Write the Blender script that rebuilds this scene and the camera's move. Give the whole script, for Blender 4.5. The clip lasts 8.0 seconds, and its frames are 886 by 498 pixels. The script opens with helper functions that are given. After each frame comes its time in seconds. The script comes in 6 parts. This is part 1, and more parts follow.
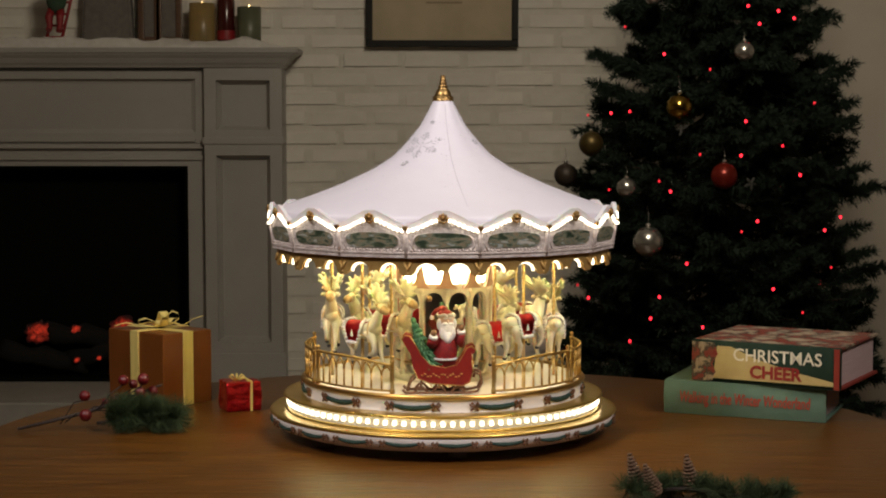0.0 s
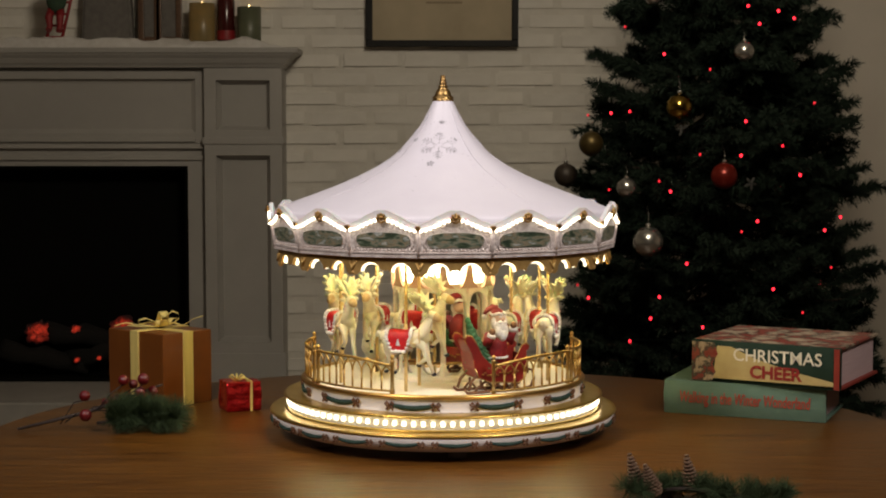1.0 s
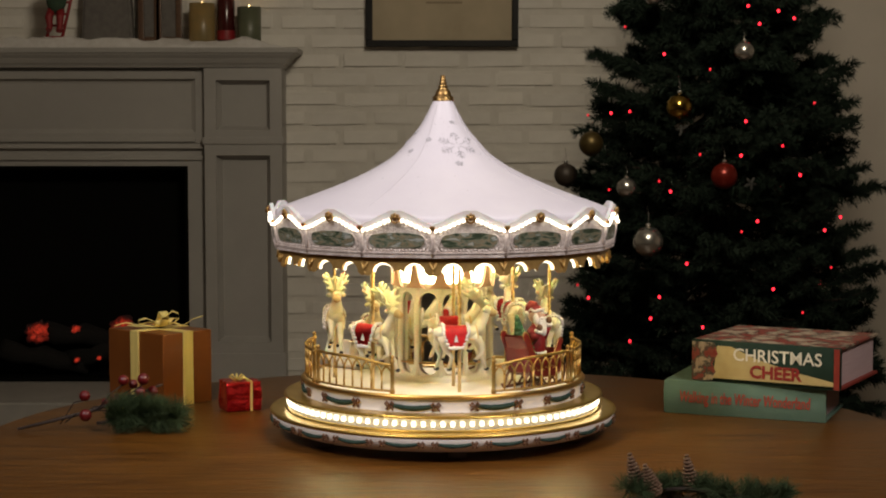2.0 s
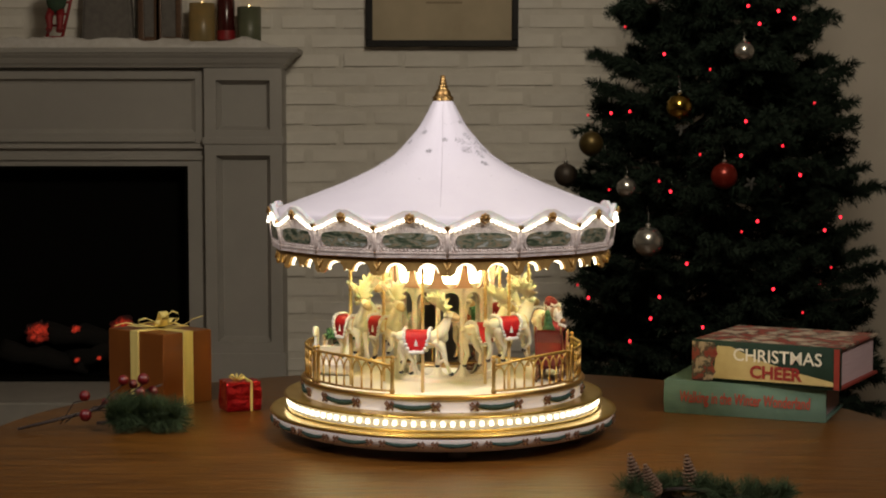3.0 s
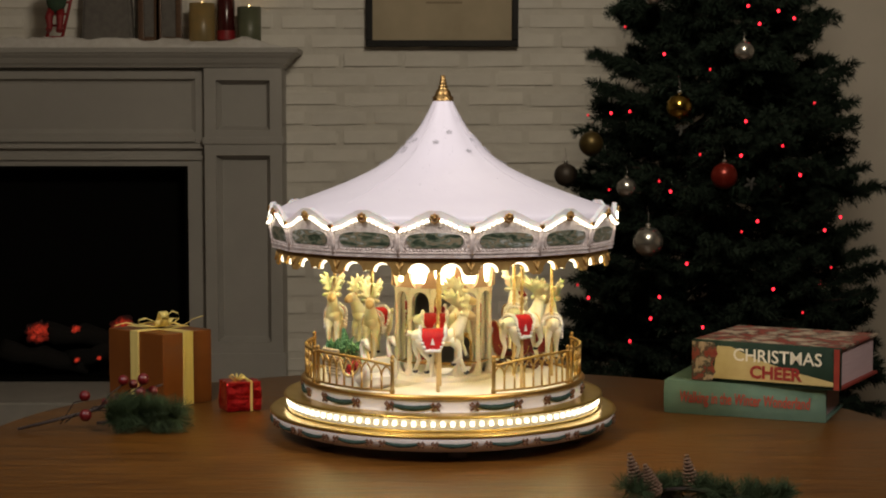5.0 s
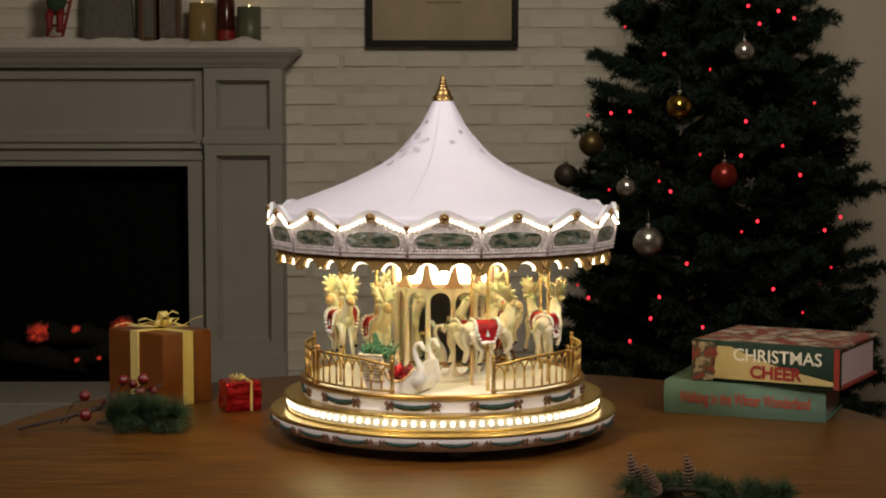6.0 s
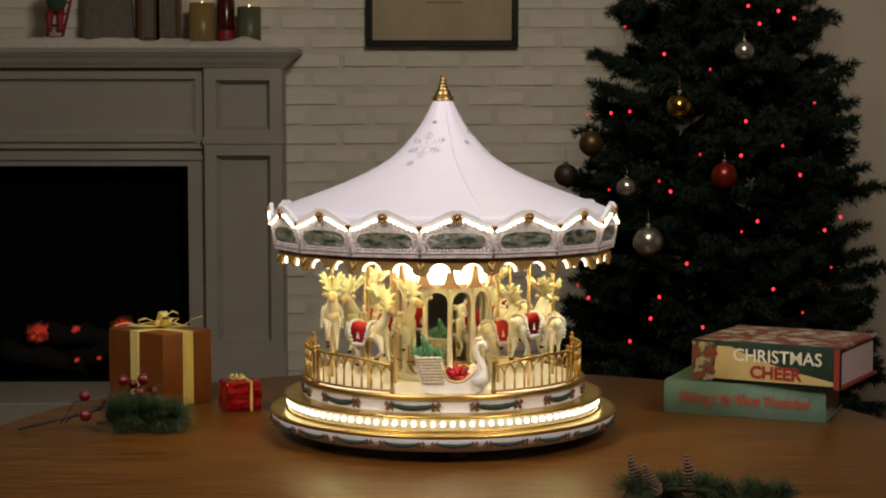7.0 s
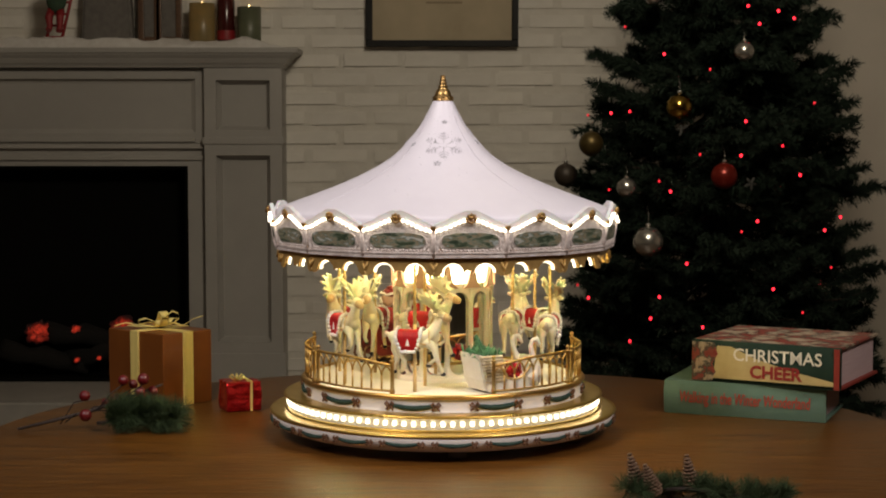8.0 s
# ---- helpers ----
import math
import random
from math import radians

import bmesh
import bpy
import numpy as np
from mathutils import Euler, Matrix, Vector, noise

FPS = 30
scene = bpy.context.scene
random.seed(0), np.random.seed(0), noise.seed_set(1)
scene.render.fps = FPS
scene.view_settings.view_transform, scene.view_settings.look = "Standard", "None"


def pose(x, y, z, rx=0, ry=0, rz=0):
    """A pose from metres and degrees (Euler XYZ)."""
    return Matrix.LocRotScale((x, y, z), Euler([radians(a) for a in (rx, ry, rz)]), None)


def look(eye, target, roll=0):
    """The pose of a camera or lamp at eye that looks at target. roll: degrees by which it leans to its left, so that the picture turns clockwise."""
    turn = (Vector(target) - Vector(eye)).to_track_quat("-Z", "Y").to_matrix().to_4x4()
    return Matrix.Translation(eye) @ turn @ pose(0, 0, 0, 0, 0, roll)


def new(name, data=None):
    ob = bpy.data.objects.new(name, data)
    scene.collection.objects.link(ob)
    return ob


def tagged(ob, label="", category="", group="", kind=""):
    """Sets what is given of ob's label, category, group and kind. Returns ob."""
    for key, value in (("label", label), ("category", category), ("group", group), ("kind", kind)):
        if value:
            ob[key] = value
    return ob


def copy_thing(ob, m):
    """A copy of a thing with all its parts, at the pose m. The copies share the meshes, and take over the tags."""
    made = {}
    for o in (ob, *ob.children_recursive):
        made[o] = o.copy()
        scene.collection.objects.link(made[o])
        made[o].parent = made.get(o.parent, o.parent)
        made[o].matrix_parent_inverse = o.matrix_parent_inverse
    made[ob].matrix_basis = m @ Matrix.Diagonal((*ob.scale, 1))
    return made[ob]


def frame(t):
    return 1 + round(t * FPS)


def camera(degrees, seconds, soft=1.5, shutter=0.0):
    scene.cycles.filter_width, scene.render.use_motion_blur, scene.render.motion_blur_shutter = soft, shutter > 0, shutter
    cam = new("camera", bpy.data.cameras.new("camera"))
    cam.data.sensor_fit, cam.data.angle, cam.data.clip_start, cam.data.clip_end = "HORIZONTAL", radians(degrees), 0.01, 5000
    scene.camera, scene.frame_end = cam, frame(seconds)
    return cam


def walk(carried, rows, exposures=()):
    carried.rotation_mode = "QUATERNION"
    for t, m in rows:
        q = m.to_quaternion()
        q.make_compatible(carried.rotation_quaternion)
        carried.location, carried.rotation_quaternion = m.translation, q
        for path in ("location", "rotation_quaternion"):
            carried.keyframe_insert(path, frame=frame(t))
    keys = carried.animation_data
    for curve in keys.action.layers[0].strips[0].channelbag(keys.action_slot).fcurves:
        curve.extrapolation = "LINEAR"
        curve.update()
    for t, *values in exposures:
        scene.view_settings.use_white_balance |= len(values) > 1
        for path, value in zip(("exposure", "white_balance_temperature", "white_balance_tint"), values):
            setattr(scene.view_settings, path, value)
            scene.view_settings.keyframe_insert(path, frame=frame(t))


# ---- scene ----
# The lens and the standing camera
cam = camera(30.2, 8.0, soft=2.0)
TOP = 0.75  # height of the table top
EYE = pose(0.0, -1.520, TOP + 0.280, 90 - 4.12, 0, 0)
walk(cam, [(0.0, EYE), (8.0, EYE)])

# ------------------------------------------------------------------ light
world = bpy.data.worlds.new("room_air")
world.use_nodes = True
world.node_tree.nodes["Background"].inputs[0].default_value = (0.9, 0.95, 1.0, 1)
world.node_tree.nodes["Background"].inputs[1].default_value = 0.02
scene.world = world
scene.view_settings.exposure = 0.0


def area(name, eye, target, size, watts, colour, spread=180):
    data = bpy.data.lights.new(name, "AREA")
    data.shape, data.size, data.energy, data.color = "DISK", size, watts, colour
    data.spread = radians(spread)
    ob = new(name, data)
    ob.matrix_world = look(eye, target)
    return ob


# two soft ceiling lights at the table's sides and a dim one in the room's right half
area("ceiling_lamp_table", (-0.90, -1.15, 2.15), (0.0, 0.0, 0.92), 0.45, 1.75, (1.0, 0.92, 0.90), 50)
area("ceiling_lamp_table", (0.95, -1.15, 2.15), (0.0, 0.0, 0.92), 0.45, 1.75, (1.0, 0.92, 0.90), 50)
area("ceiling_lamp_room", (0.42, 1.1, 2.5), (0.05, 4.7, 1.1), 0.7, 39.0, (1.0, 0.86, 0.66))

# ------------------------------------------------------------------ helpers


def part(name, bm, material, parent=None, label="", smooth=False):
    """Link a bmesh as one mesh object under a thing or a part."""
    me = bpy.data.meshes.new(name)
    if smooth:
        for f in bm.faces:
            f.smooth = True
    bm.to_mesh(me)
    bm.free()
    for m in material if isinstance(material, (list, tuple)) else [material]:
        me.materials.append(m)
    ob = new(name, me)
    ob.parent = parent
    if label:
        ob["label"] = label
    return ob


def again(ob, m, parent=None):
    """Another object on the same mesh."""
    o = new(ob.name.split(".")[0], ob.data)
    o.parent = parent if parent else ob.parent
    o.matrix_local = m
    return o


def thing(name, label, category, at=(0, 0, 0), turn=0, group="", kind=""):
    ob = new(name)
    ob.empty_display_size = 0.02
    ob.matrix_basis = pose(*at, 0, 0, turn)
    return tagged(ob, label, category, group, kind)


def box(bm, x0, x1, y0, y1, z0, z1, mat=0, bevel=0.0, m=None):
    vs = [bm.verts.new((x, y, z)) for z in (z0, z1) for y in (y0, y1) for x in (x0, x1)]
    fs = [bm.faces.new([vs[i] for i in q]) for q in ((0, 2, 3, 1), (4, 5, 7, 6), (0, 1, 5, 4), (2, 6, 7, 3), (0, 4, 6, 2), (1, 3, 7, 5))]
    for f in fs:
        f.material_index = mat
    if bevel:
        es = list({e for f in fs for e in f.edges})
        r = bmesh.ops.bevel(bm, geom=es, offset=bevel, segments=2, affect="EDGES", profile=0.6)
        for f in r["faces"]:
            f.material_index = mat
        vs = list({v for f in r["faces"] for v in f.verts} | {v for v in vs if v.is_valid})
    if m is not None:
        bmesh.ops.transform(bm, matrix=m, verts=vs)
    return vs


def lathe(bm, profile, n=64, mat=0, m=None, arc=(0.0, 360.0)):
    """Turn a profile of (radius, height) round z. Closed profiles end where they start."""
    full = abs(arc[1] - arc[0]) >= 359.9
    steps = n if full else n + 1
    rings, made = [], []
    for r, z in profile:
        if r < 1e-6 and full:
            v = bm.verts.new((0, 0, z))
            rings.append([v] * steps)
            made.append(v)
        else:
            ring = []
            for i in range(steps):
                a = radians(arc[0] + (arc[1] - arc[0]) * i / n)
                ring.append(bm.verts.new((r * math.sin(a), -r * math.cos(a), z)))
            rings.append(ring)
            made += ring
    for a, b in zip(rings, rings[1:]):
        for i in range(n):
            j = (i + 1) % steps
            q = []
            for v in (a[i], a[j], b[j], b[i]):
                if v not in q:
                    q.append(v)
            if len(q) > 2:
                f = bm.faces.new(q)
                f.material_index = mat
                f.smooth = True
    if m is not None:
        bmesh.ops.transform(bm, matrix=m, verts=made)
    return made


def tube(bm, points, radius, n=8, mat=0, squash=(1, 1)):
    """A round rod along points; radius is one number or one for each point."""
    pts = [Vector(p) for p in points]
    rad = radius if isinstance(radius, (list, tuple)) else [radius] * len(pts)
    rings = []
    side = None
    for i, p in enumerate(pts):
        d = (pts[min(i + 1, len(pts) - 1)] - pts[max(i - 1, 0)]).normalized()
        if side is None:
            side = d.orthogonal().normalized()
        side = (side - d * side.dot(d)).normalized()
        up = d.cross(side)
        rings.append([bm.verts.new(p + rad[i] * (squash[0] * side * math.cos(2 * math.pi * k / n) + squash[1] * up * math.sin(2 * math.pi * k / n))) for k in range(n)])
    for a, b in zip(rings, rings[1:]):
        for k in range(n):
            f = bm.faces.new((a[k], a[(k + 1) % n], b[(k + 1) % n], b[k]))
            f.material_index, f.smooth = mat, True
    for ring, flip in ((rings[0], True), (rings[-1], False)):
        f = bm.faces.new(ring[::-1] if flip else ring)
        f.material_index = mat
    return [v for r in rings for v in r]


def ball(bm, centre, radius, mat=0, u=12, v=8, scale=(1, 1, 1), rot=None):
    m = Matrix.Translation(centre)
    if rot is not None:
        m = m @ rot
    m = m @ Matrix.Diagonal((radius * scale[0], radius * scale[1], radius * scale[2], 1))
    r = bmesh.ops.create_uvsphere(bm, u_segments=u, v_segments=v, radius=1, matrix=m)
    for w in r["verts"]:
        for f in w.link_faces:
            f.material_index, f.smooth = mat, True
    return r["verts"]


def slab(bm, outline, depth, m=None, mat=0, bevel=0.0):
    """A flat outline in x, z, given depth along y (centred on y = 0)."""
    a = [bm.verts.new((x, -depth / 2, z)) for x, z in outline]
    b = [bm.verts.new((x, depth / 2, z)) for x, z in outline]
    n = len(outline)
    fs = [bm.faces.new(a), bm.faces.new(b[::-1])]
    for i in range(n):
        fs.append(bm.faces.new((a[i], b[i], b[(i + 1) % n], a[(i + 1) % n])))
    for f in fs:
        f.material_index = mat
    vs = a + b
    if bevel:
        es = list(set(fs[0].edges) | set(fs[1].edges))
        r = bmesh.ops.bevel(bm, geom=es, offset=bevel, segments=2, affect="EDGES")
        for f in r["faces"]:
            f.material_index = mat
        vs = list({v for f in fs if f.is_valid for v in f.verts} | {v for f in r["faces"] for v in f.verts})
    if m is not None:
        bmesh.ops.transform(bm, matrix=m, verts=vs)
    return vs


# ------------------------------------------------------------------ materials


def material(name, colour, rough=0.5, metal=0.0, second=None, scale=30.0, mix=0.5, bump=0.0, bump_scale=200.0,
             stretch=(1, 1, 1), glow=0.0, glow_colour=None, coat=0.0, sub=0.0, trans=0.0, random_tint=0.0, spec=0.5, detail=6.0):
    """A surface with a two-colour mottle at one scale and fine relief at another."""
    mat = bpy.data.materials.new(name)
    mat.use_nodes = True
    nt = mat.node_tree
    b = nt.nodes["Principled BSDF"]
    b.inputs["Base Color"].default_value = (*colour, 1)
    b.inputs["Roughness"].default_value = rough
    b.inputs["Metallic"].default_value = metal
    b.inputs["Coat Weight"].default_value = coat
    b.inputs["Specular IOR Level"].default_value = spec
    b.inputs["Subsurface Weight"].default_value = sub
    b.inputs["Subsurface Scale"].default_value = 0.004
    b.inputs["Transmission Weight"].default_value = trans
    if glow:
        b.inputs["Emission Color"].default_value = (*(glow_colour or colour), 1)
        b.inputs["Emission Strength"].default_value = glow
    co = nt.nodes.new("ShaderNodeTexCoord")
    mp = nt.nodes.new("ShaderNodeMapping")
    mp.inputs["Scale"].default_value = stretch
    nt.links.new(co.outputs["Object"], mp.inputs["Vector"])
    if second:
        n = nt.nodes.new("ShaderNodeTexNoise")
        n.inputs["Scale"].default_value, n.inputs["Detail"].default_value, n.inputs["Roughness"].default_value = scale, detail, 0.6
        nt.links.new(mp.outputs[0], n.inputs["Vector"])
        ramp = nt.nodes.new("ShaderNodeValToRGB")
        ramp.color_ramp.elements[0].position, ramp.color_ramp.elements[1].position = 0.5 - 0.35 * mix, 0.5 + 0.35 * mix
        ramp.color_ramp.elements[0].color, ramp.color_ramp.elements[1].color = (*colour, 1), (*second, 1)
        nt.links.new(n.outputs["Fac"], ramp.inputs["Fac"])
        out = ramp.outputs["Color"]
        if random_tint:
            info = nt.nodes.new("ShaderNodeObjectInfo")
            hsv = nt.nodes.new("ShaderNodeHueSaturation")
            rng = nt.nodes.new("ShaderNodeMapRange")
            rng.inputs["To Min"].default_value, rng.inputs["To Max"].default_value = 1 - random_tint, 1 + random_tint
            nt.links.new(info.outputs["Random"], rng.inputs["Value"])
            nt.links.new(rng.outputs[0], hsv.inputs["Value"])
            nt.links.new(out, hsv.inputs["Color"])
            out = hsv.outputs["Color"]
        nt.links.new(out, b.inputs["Base Color"])
        rr = nt.nodes.new("ShaderNodeMapRange")
        rr.inputs["To Min"].default_value, rr.inputs["To Max"].default_value = max(0.02, rough - 0.08), min(1, rough + 0.1)
        nt.links.new(n.outputs["Fac"], rr.inputs["Value"])
        nt.links.new(rr.outputs[0], b.inputs["Roughness"])
    if bump:
        n2 = nt.nodes.new("ShaderNodeTexNoise")
        n2.inputs["Scale"].default_value, n2.inputs["Detail"].default_value = bump_scale, 5
        nt.links.new(mp.outputs[0], n2.inputs["Vector"])
        bp = nt.nodes.new("ShaderNodeBump")
        bp.inputs["Strength"].default_value, bp.inputs["Distance"].default_value = min(1, bump), 0.002 if bump_scale < 400 else 0.0006
        nt.links.new(n2.outputs["Fac"], bp.inputs["Height"])
        nt.links.new(bp.outputs[0], b.inputs["Normal"])
    return mat


def wood(name, dark, light, grain=(1.2, 14, 14), scale=6.0, rough=0.35, bump=0.15, coat=0.15, mix=0.9):
    mat = material(name, dark, rough, second=light, scale=scale, mix=mix, bump=bump, bump_scale=40, stretch=grain, coat=coat, detail=10)
    return mat


M_WHITE_BRICK = material("painted_brick", (0.72, 0.69, 0.63), 0.75, second=(0.80, 0.77, 0.71), scale=9, bump=0.6, bump_scale=45, random_tint=0.05)
M_MORTAR = material("painted_mortar", (0.64, 0.61, 0.55), 0.85, second=(0.74, 0.71, 0.65), scale=12, bump=0.7, bump_scale=60)
M_PLASTER = material("plaster", (0.64, 0.59, 0.52), 0.9, second=(0.70, 0.65, 0.575), scale=3, bump=0.15, bump_scale=90)
M_CEILING = material("ceiling_paint", (0.55, 0.53, 0.50), 0.9, second=(0.58, 0.56, 0.53), scale=3)
M_FLOOR = wood("floor_boards", (0.06, 0.035, 0.02), (0.14, 0.085, 0.05))
M_MANTEL = material("grey_white_paint", (0.37, 0.355, 0.335), 0.45, second=(0.42, 0.405, 0.38), scale=4, bump=0.08, bump_scale=120)
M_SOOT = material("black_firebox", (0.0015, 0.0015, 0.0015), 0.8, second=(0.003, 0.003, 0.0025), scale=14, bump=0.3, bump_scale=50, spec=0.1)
M_TABLE = wood("table_oak", (0.060, 0.0215, 0.0034), (0.165, 0.065, 0.0090), grain=(1.0, 15, 15), scale=9, rough=0.33, bump=0.3, mix=0.45, coat=0.0)


def table_relief(mat):
    """Short slanting tool marks in the oak, over its fine grain."""
    nt = mat.node_tree
    co, mp, n, bp = (nt.nodes.new("ShaderNode" + k) for k in ("TexCoord", "Mapping", "TexNoise", "Bump"))
    mp.inputs["Rotation"].default_value = (0, 0, radians(28))
    mp.inputs["Scale"].default_value = (42, 120, 60)
    n.inputs["Scale"].default_value, n.inputs["Detail"].default_value = 1.0, 3
    bp.inputs["Strength"].default_value, bp.inputs["Distance"].default_value = 0.55, 0.0014
    b = nt.nodes["Principled BSDF"]
    b.inputs["Specular IOR Level"].default_value = 0.28
    nt.links.new(co.outputs["Object"], mp.inputs["Vector"])
    nt.links.new(mp.outputs[0], n.inputs["Vector"])
    nt.links.new(n.outputs["Fac"], bp.inputs["Height"])
    nt.links.new(b.inputs["Normal"].links[0].from_socket, bp.inputs["Normal"])
    nt.links.new(bp.outputs[0], b.inputs["Normal"])


table_relief(M_TABLE)
M_HEARTH = material("pale_hearth_stone", (0.36, 0.345, 0.32), 0.6, second=(0.44, 0.42, 0.39), scale=7, bump=0.2, bump_scale=60)
M_SNOW = material("cotton_snow", (0.66, 0.63, 0.60), 0.95, second=(0.78, 0.76, 0.74), scale=40, bump=0.9, bump_scale=160)
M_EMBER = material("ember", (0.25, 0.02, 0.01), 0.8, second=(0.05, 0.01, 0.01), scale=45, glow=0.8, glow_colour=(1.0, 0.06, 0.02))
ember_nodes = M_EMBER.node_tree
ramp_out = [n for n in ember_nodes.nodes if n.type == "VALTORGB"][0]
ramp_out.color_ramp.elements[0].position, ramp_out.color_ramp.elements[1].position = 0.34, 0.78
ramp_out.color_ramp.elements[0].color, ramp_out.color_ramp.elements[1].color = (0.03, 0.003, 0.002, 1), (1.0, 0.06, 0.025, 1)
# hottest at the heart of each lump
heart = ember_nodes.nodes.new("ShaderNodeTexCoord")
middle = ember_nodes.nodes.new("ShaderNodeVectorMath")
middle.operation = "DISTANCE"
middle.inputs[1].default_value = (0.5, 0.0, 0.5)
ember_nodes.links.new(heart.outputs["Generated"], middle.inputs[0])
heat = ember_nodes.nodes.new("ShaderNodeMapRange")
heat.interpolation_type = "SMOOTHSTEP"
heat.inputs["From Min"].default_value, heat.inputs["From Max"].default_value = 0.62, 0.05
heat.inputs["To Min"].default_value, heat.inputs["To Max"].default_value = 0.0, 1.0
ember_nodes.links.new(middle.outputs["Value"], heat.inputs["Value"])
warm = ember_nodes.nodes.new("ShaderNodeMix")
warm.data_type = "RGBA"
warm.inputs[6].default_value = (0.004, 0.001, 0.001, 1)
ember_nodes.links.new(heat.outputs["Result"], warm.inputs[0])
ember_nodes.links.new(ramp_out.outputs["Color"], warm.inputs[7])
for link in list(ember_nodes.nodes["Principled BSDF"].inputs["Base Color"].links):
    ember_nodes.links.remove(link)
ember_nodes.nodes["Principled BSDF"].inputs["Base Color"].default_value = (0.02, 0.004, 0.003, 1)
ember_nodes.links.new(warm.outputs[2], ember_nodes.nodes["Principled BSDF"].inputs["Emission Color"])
M_LOG = material("charred_log", (0.003, 0.0025, 0.002), 0.9, second=(0.007, 0.005, 0.004), scale=25, bump=0.8, bump_scale=60)
M_BLACK = material("black_lacquer", (0.004, 0.0035, 0.003), 0.5, second=(0.008, 0.007, 0.006), scale=20, spec=0.2)
M_PRINT = material("aged_paper_print", (0.40, 0.33, 0.22), 0.7, second=(0.50, 0.42, 0.29), scale=5, bump=0.05, bump_scale=200)
M_INK = material("faded_ink", (0.28, 0.225, 0.15), 0.8)
M_GOLD = material("brushed_gold", (0.72, 0.47, 0.17), 0.30, 1.0, second=(0.60, 0.37, 0.12), scale=60, bump=0.1, bump_scale=700)
M_GOLD_PLATE = material("satin_gold_plate", (0.62, 0.43, 0.11), 0.29, 0.95, second=(0.53, 0.35, 0.085), scale=25, bump=0.06, bump_scale=500)
M_FENCE = material("antique_gold_rail", (0.62, 0.42, 0.15), 0.42, 1.0, second=(0.48, 0.30, 0.095), scale=150, bump=0.1, bump_scale=700)
M_BRASS = material("antique_brass", (0.55, 0.36, 0.13), 0.38, 1.0, second=(0.34, 0.19, 0.07), scale=90, bump=0.2, bump_scale=800)
M_CREAM = material("cream_resin", (0.80, 0.74, 0.62), 0.45, second=(0.74, 0.66, 0.52), scale=50, bump=0.05, bump_scale=600, sub=0.1)
M_DECK = material("cream_deck", (0.82, 0.76, 0.62), 0.55, second=(0.78, 0.71, 0.56), scale=30)
M_DRUM = material("white_drum", (0.82, 0.77, 0.71), 0.5, second=(0.76, 0.70, 0.64), scale=40, bump=0.08, bump_scale=600)
M_ROOF = material("pearl_white_roof", (0.80, 0.755, 0.79), 0.42, second=(0.75, 0.70, 0.745), scale=22, mix=0.8, bump=0.06, bump_scale=300)
M_PANEL = material("carved_ivory_panel", (0.77, 0.70, 0.645), 0.5, second=(0.51, 0.42, 0.37), scale=160, mix=0.6, bump=0.8, bump_scale=380)
M_CROWN = material("ivory_crown", (0.78, 0.76, 0.74), 0.45, second=(0.72, 0.70, 0.68), scale=40, sub=0.2)
M_PRINTDOT = material("silver_grey_print", (0.45, 0.43, 0.45), 0.45, second=(0.60, 0.58, 0.60), scale=300)
M_LED = material("led_bulb_cool", (1.0, 0.95, 0.85), 0.3, glow=3.1, glow_colour=(1.0, 0.93, 0.70))
M_LED_TOP = material("led_bulb_top", (1.0, 0.95, 0.85), 0.3, glow=4.5, glow_colour=(1.0, 0.90, 0.70))
M_LED_CHANNEL = material("led_channel", (0.70, 0.66, 0.55), 0.5, second=(0.62, 0.57, 0.46), scale=80)
M_CORE_LIGHT = material("lit_diffuser", (1.0, 0.95, 0.85), 0.5, glow=11.0, glow_colour=(1.0, 0.90, 0.58))
# emission stands in for inner lamplight on the valance's arch edges
M_LIP_GLOW = material("lit_valance_lip", (1.0, 0.95, 0.85), 0.5, glow=3.0, glow_colour=(1.0, 0.88, 0.62))
M_HIDDEN = material("soffit_lamp", (1.0, 0.95, 0.85), 0.5, glow=415.0, glow_colour=(1.0, 0.86, 0.39))
M_TURRET = material("copper_rose_turret", (0.56, 0.36, 0.25), 0.45, 0.3, second=(0.45, 0.27, 0.18), scale=90)
M_DARK = material("dark_mechanism", (0.02, 0.018, 0.016), 0.6)
M_GREEN = material("garland_green", (0.008, 0.030, 0.020), 0.8, second=(0.022, 0.05, 0.034), scale=300, bump=0.8, bump_scale=900)
M_BOW = material("bronze_bow", (0.24, 0.115, 0.055), 0.5, 0.4, second=(0.13, 0.06, 0.03), scale=200)
M_DEER = material("ivory_reindeer", (0.81, 0.765, 0.61), 0.42, second=(0.70, 0.62, 0.37), scale=75, mix=0.6, bump=0.15, bump_scale=600, sub=0.1)
M_DEERGOLD = material("gilded_ivory", (0.74, 0.56, 0.27), 0.38, 0.25, second=(0.66, 0.45, 0.18), scale=120)
M_ANTLER = material("pale_yellow_antler", (0.86, 0.84, 0.62), 0.45, second=(0.82, 0.77, 0.50), scale=120, bump=0.2, bump_scale=700, sub=0.1)
M_DEERTAN = material("tan_resin", (0.64, 0.47, 0.24), 0.45, 0.1, second=(0.54, 0.37, 0.17), scale=120)
M_MIRROR = material("mirror_panel", (0.80, 0.80, 0.78), 0.04, 1.0)
M_RED = material("red_saddle", (0.68, 0.014, 0.018), 0.5, second=(0.48, 0.010, 0.014), scale=100, bump=0.2, bump_scale=900)
M_FUR = material("white_fur_trim", (0.84, 0.81, 0.79), 0.9, second=(0.70, 0.64, 0.60), scale=400, bump=0.8, bump_scale=900)
